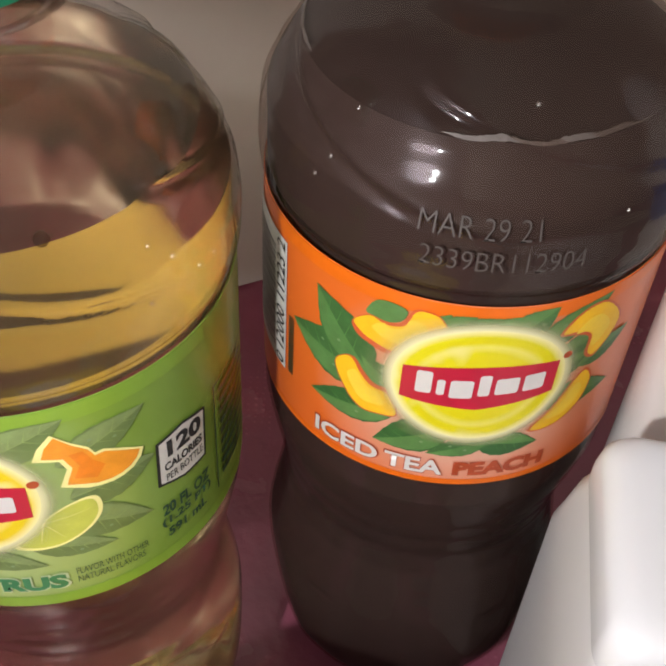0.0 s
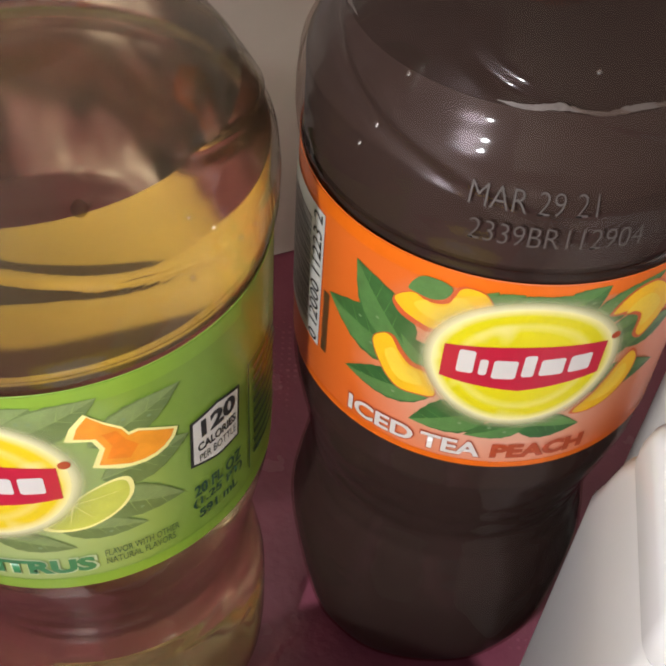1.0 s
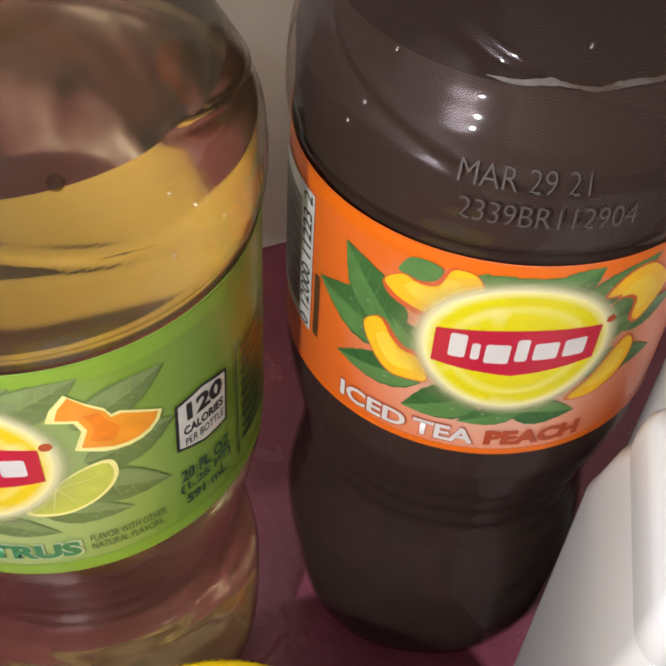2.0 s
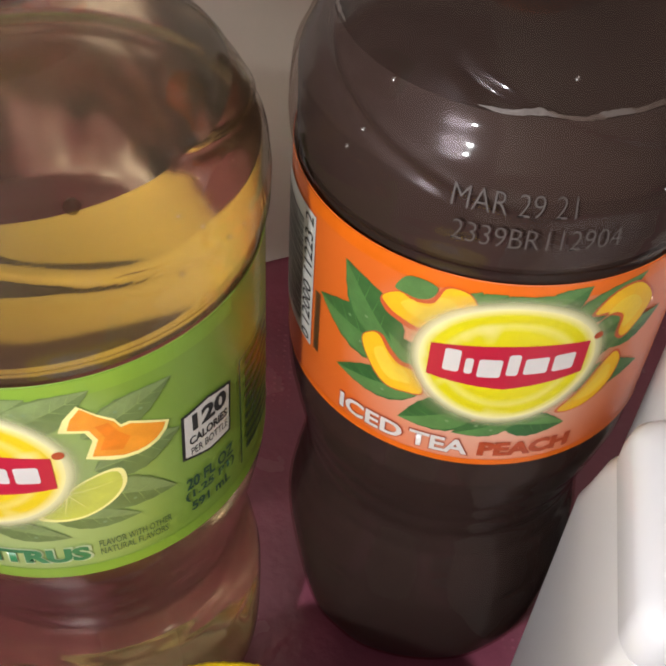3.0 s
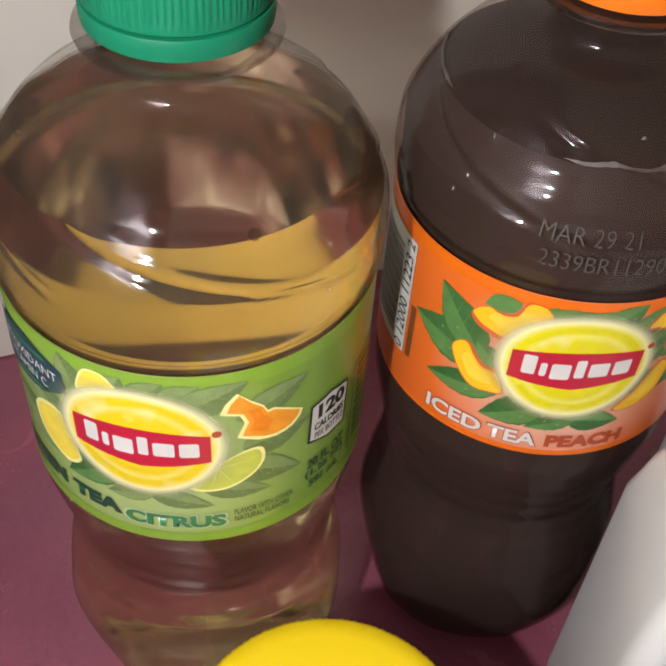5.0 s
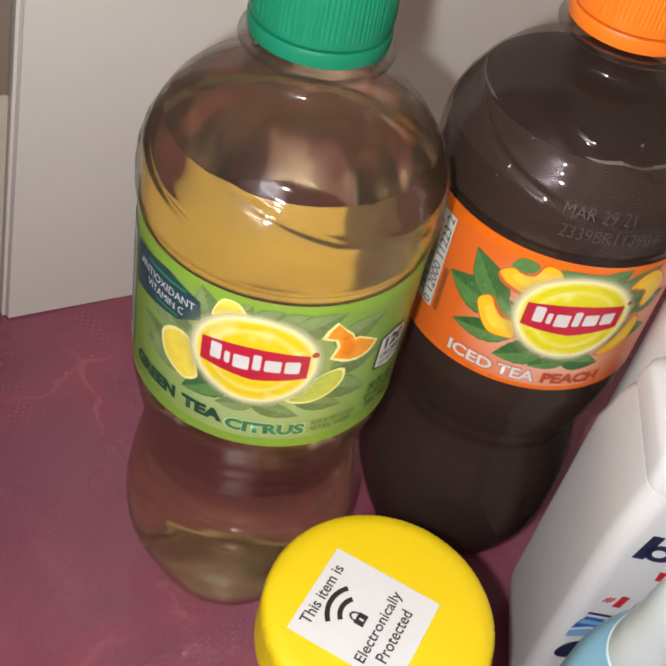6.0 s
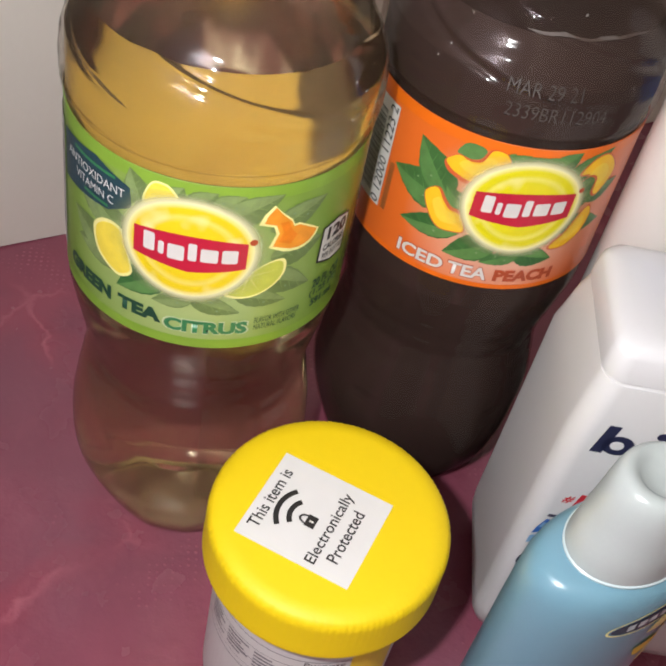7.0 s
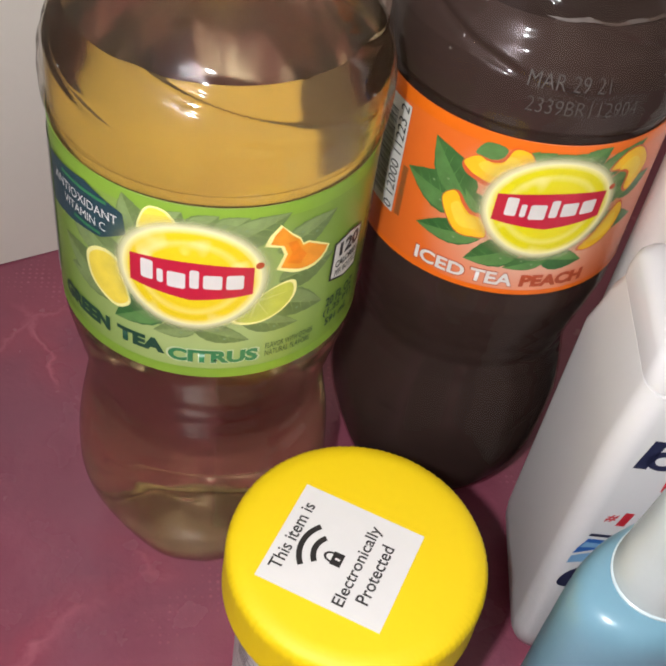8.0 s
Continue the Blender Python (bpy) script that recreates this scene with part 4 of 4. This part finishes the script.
white_cap = part("cap", loft([(0.1190, squared(0.0030, W - 0.0030, 0.0016, D - 0.008, 0.005)), (0.1193, squared(0.0016, W - 0.0016, 0.0004, D - 0.0075, 0.0055)), (0.1225, squared(0.0016, W - 0.0016, 0.0005, D - 0.0078, 0.005)), (0.1262, squared(0.0020, W - 0.002, 0.0009, D - 0.0084, 0.005)),
                  (0.1280, squared(0.0028, W - 0.0028, 0.0018, D - 0.0094, 0.005)), (0.1291, squared(0.0044, W - 0.0044, 0.0034, D - 0.0108, 0.005)), (0.1297, squared(0.0066, W - 0.0066, 0.006, D - 0.013, 0.005)), (0.1301, squared(0.012, W - 0.012, 0.011, D - 0.018, 0.005))]), WHITE_CAP, white, "glossy white cap with rounded edges")


for piece in (wb, white_cap):  # flat faces stay flat beside their rounded edges
    piece.modifiers.new("face_weight", "WEIGHTED_NORMAL").keep_sharp = True


def front_art(parent, name, outlines, material, lift, label=""):
    bm = flat_mesh(outlines, 50)
    for v in bm.verts:
        v.co = (v.co.x / 1000, -lift, v.co.y / 1000)
    return part(name, bm, material, parent, label, smooth=False)


# plain shapes for the maker's name, then the number and the wave
front_art(wb, "name_block", [[(6.6, 95.2), (9.6, 95.2), (11.4, 105.4), (8.4, 105.4)], ellipse(12.6, 98.7, 3.9, 3.5, 20)], NAVY, 0.0001, "navy printed name shape")
front_art(wb, "name_counter", [ellipse(12.3, 98.7, 1.7, 1.6, 16)], WHITE, 0.00016)
front_art(wb, "name_block", [[(18.4, 95.2), (21.2, 95.2), (22.4, 101.8), (19.6, 101.8)], ellipse(21.6, 104.4, 1.6, 1.4, 12)], NAVY, 0.0001, "navy printed name shape")
front_art(wb, "name_block", [rect(26, 60, 97, 102)], NAVY, 0.0001, "navy printed name shape")
front_art(wb, "red_word", [rect(15.5, 32, 87.6, 91.6)], RED, 0.0001, "red printed word shape")
for words, u0, u1, v0, v1 in (("#", 6.6, 9.0, 73.6, 76.6), ("1", 9.9, 12.0, 72.4, 78.0)):
    bm = text_bmesh(words, u0, u1, v0, v1, shear=1.0, bold=0.03)
    for v in bm.verts:
        v.co = (v.co.x / 1000, -0.0001, v.co.y / 1000)
    part("lettering", bm, RED, wb, "red printed sign", smooth=False)
front_art(wb, "word_bar", [[(14.6, 72.4), (17.0, 72.4), (18.2, 78.0), (15.8, 78.0)], rect(20, 40, 72.4, 77.6)], NAVY, 0.0001)
front_art(wb, "wave_rule", [[(5.2, 66.8), (14, 67.2), (30, 66.2), (30, 67.4), (14, 68.4), (5.6, 68.0)]], NAVY, 0.00014)
front_art(wb, "blue_wave", [[(3.6, 58.5), (4.2, 61.5), (5.6, 65.6), (14, 66.0), (30, 65.0), (30, 60.5), (14, 61.5), (8, 61.0)]], BLUE, 0.0001, "blue printed wave")
front_art(wb, "pale_wave", [[(4.6, 61.6), (5.4, 64.0), (14, 64.2), (30, 63.2), (30, 62.2), (14, 63.0)]], PALE_BLUE, 0.00014, "pale streak in the printed wave")
front_art(wb, "pale_wave", [[(3.4, 54.0), (3.6, 57.4), (8, 59.8), (14, 60.4), (30, 59.4), (30, 56.0), (12, 57.0)]], PALE_BLUE, 0.00012, "pale printed wave")
front_art(wb, "navy_wave", [round_outline([(3.6, 44), (4.4, 49), (8, 53), (16, 55.2), (30, 55), (30, 51), (14, 49), (7.0, 43)])], NAVY, 0.00014, "dark navy printed wave")


# ---- tall pearl-white bottle ----
pearl = thing("lotion_bottle", (0.1462, 0.0102, 0), 4.0, "tall oval pearl-white plastic bottle with blue round mark", "bottle")
sect = lambda a, b: ellipse(0, 0, a, b, 64)
part("body", loft([(0.0005, sect(0.030, 0.013)), (0.003, sect(0.0350, 0.0168)), (0.010, sect(0.0364, 0.018)), (0.150, sect(0.0364, 0.018)), (0.166, sect(0.0355, 0.0172)), (0.176, sect(0.031, 0.0155)), (0.184, sect(0.022, 0.013)), (0.186, sect(0.012, 0.011))]), PEARL, pearl, "smooth pearl-white body")
part("cap", loft([(0.1862, sect(0.0115, 0.0112)), (0.187, sect(0.0125, 0.0122)), (0.206, sect(0.0120, 0.0117)), (0.208, sect(0.0105, 0.0102)), (0.2084, sect(0.006, 0.006))]), WHITE_CAP, pearl, "white cap")
bm = flat_mesh([ellipse(-25.5, 157, 10.4, 11.0, 44)], 1.5)
for v in bm.verts:
    x, z = v.co.x / 1000, v.co.y / 1000
    v.co = (x, -0.01815 * math.sqrt(max(0, 1 - (x / 0.0364) ** 2)) - 0.00005, z)
part("blue_mark", bm, BLUE, pearl, "round blue printed mark", smooth=False)


# ---- small blue soap bottle ----
SOAP = plain("translucent_blue_plastic", (0.16, 0.315, 0.40), 0.28, 0.06, 50, sss=0.25)
SOAP_CAP = plain("milky_cap_plastic", (0.56, 0.61, 0.60), 0.25, 0.05, 60, sss=0.35, alpha_trans=0.25)
SOAP_CAP_EDGE = plain("milky_cap_edge", (0.52, 0.62, 0.64), 0.25, 0.03, 60)
soap = thing("soap_bottle", (0.0928, -0.0862, 0), 22.0, "small translucent blue soap bottle with milky flip cap", "bottle")
oval = lambda a, b: ellipse(0, 0, a, b, 72)
soap_body = part("body", loft([(z, oval(a, b)) for z, a, b in ((0.0006, 0.018, 0.010), (0.0010, 0.0220, 0.0130), (0.004, 0.0234, 0.0142), (0.012, 0.0238, 0.0147), (0.070, 0.0239, 0.0148), (0.084, 0.0238, 0.0147), (0.091, 0.0236, 0.0144),
                                                                       (0.0945, 0.0230, 0.0139), (0.0970, 0.0218, 0.0131), (0.0985, 0.0198, 0.0119), (0.0993, 0.0165, 0.0108), (0.0996, 0.0138, 0.0098))]), SOAP, soap, "smooth light blue oval body")
soap_cap = part("flip_cap", loft([(z, oval(a, b)) for z, a, b in ((0.0992, 0.0142, 0.0106), (0.0997, 0.0150, 0.0112), (0.1010, 0.0149, 0.0112), (0.1050, 0.0142, 0.0109), (0.1080, 0.0137, 0.0107), (0.1090, 0.0133, 0.0105), (0.1130, 0.0127, 0.0102), (0.1170, 0.0121, 0.0099),
                                                                   (0.1205, 0.0115, 0.0096), (0.1228, 0.0106, 0.0091), (0.1240, 0.0095, 0.0083), (0.1244, 0.0083, 0.0074), (0.1241, 0.0070, 0.0063), (0.1230, 0.0058, 0.0053), (0.1216, 0.0042, 0.0039), (0.1212, 0.0015, 0.0014))]), SOAP_CAP, soap, "milky translucent cap with a dished top")
part("cap_rim", loft([(z, oval(a, b)) for z, a, b in ((0.0993, 0.0149, 0.0111), (0.0995, 0.0153, 0.0115), (0.1000, 0.01535, 0.01155), (0.1003, 0.0150, 0.0112))], False), SOAP_CAP_EDGE, soap_cap, "thin pale rim")


def soap_art(parent, name, outlines, material, layer, label=""):
    """Print bent round the oval body: x is the way along the front, from its middle."""
    bm = flat_mesh(outlines, 1.0)
    for v in bm.verts:
        t = -math.pi / 2 + v.co.x / 1000 / 0.0185
        g = np.interp(v.co.y / 1000, (0.084, 0.091, 0.0945, 0.097), (1.0, 0.982, 0.952, 0.897)) + 0.004 + 0.003 * layer
        v.co = (0.0238 * g * math.cos(t), 0.0147 * g * math.sin(t), v.co.y / 1000)
    return part(name, bm, material, parent, label, smooth=False)


tilt = lambda pts, k=0.25: [(x, y + k * (x - 1)) for x, y in pts]
soap_art(soap_body, "name_oval", [tilt(ellipse(1.0, 89.5, 8.0, 2.5, 34))], NAVY, 1, "dark oval printed mark")
soap_art(soap_body, "name_oval", [tilt(ellipse(1.0, 89.5, 7.5, 2.05, 34))], TEAL, 2)
soap_art(soap_body, "name_block", [tilt(rect(-3.9 + 2.2 * i, -2.4 + 2.2 * i, 88.4, 90.6)) for i in range(5)], SOAP_CAP_EDGE, 3)
soap_art(soap_body, "oval_edge", [tilt(ellipse(1.0, 89.5, 9.0, 3.4, 34) + ellipse(1.0, 89.5, 8.5, 3.0, 34)[::-1])], LEMON_PALE, 0.6)
rnd = random.Random(3)
for i in range(34):
    u, v_, d = rnd.uniform(8, 23), rnd.uniform(66, 92), rnd.uniform(0, 360)
    tip = (u + 8 * math.cos(radians(d)), v_ + 7 * math.sin(radians(d)))
    soap_art(soap_body, "petal", [leaf_outline((u, v_), tip, 6.4)], (LEMON_LIME, LEMON_PALE, LEMON)[i % 3], 1 + 0.2 * i)
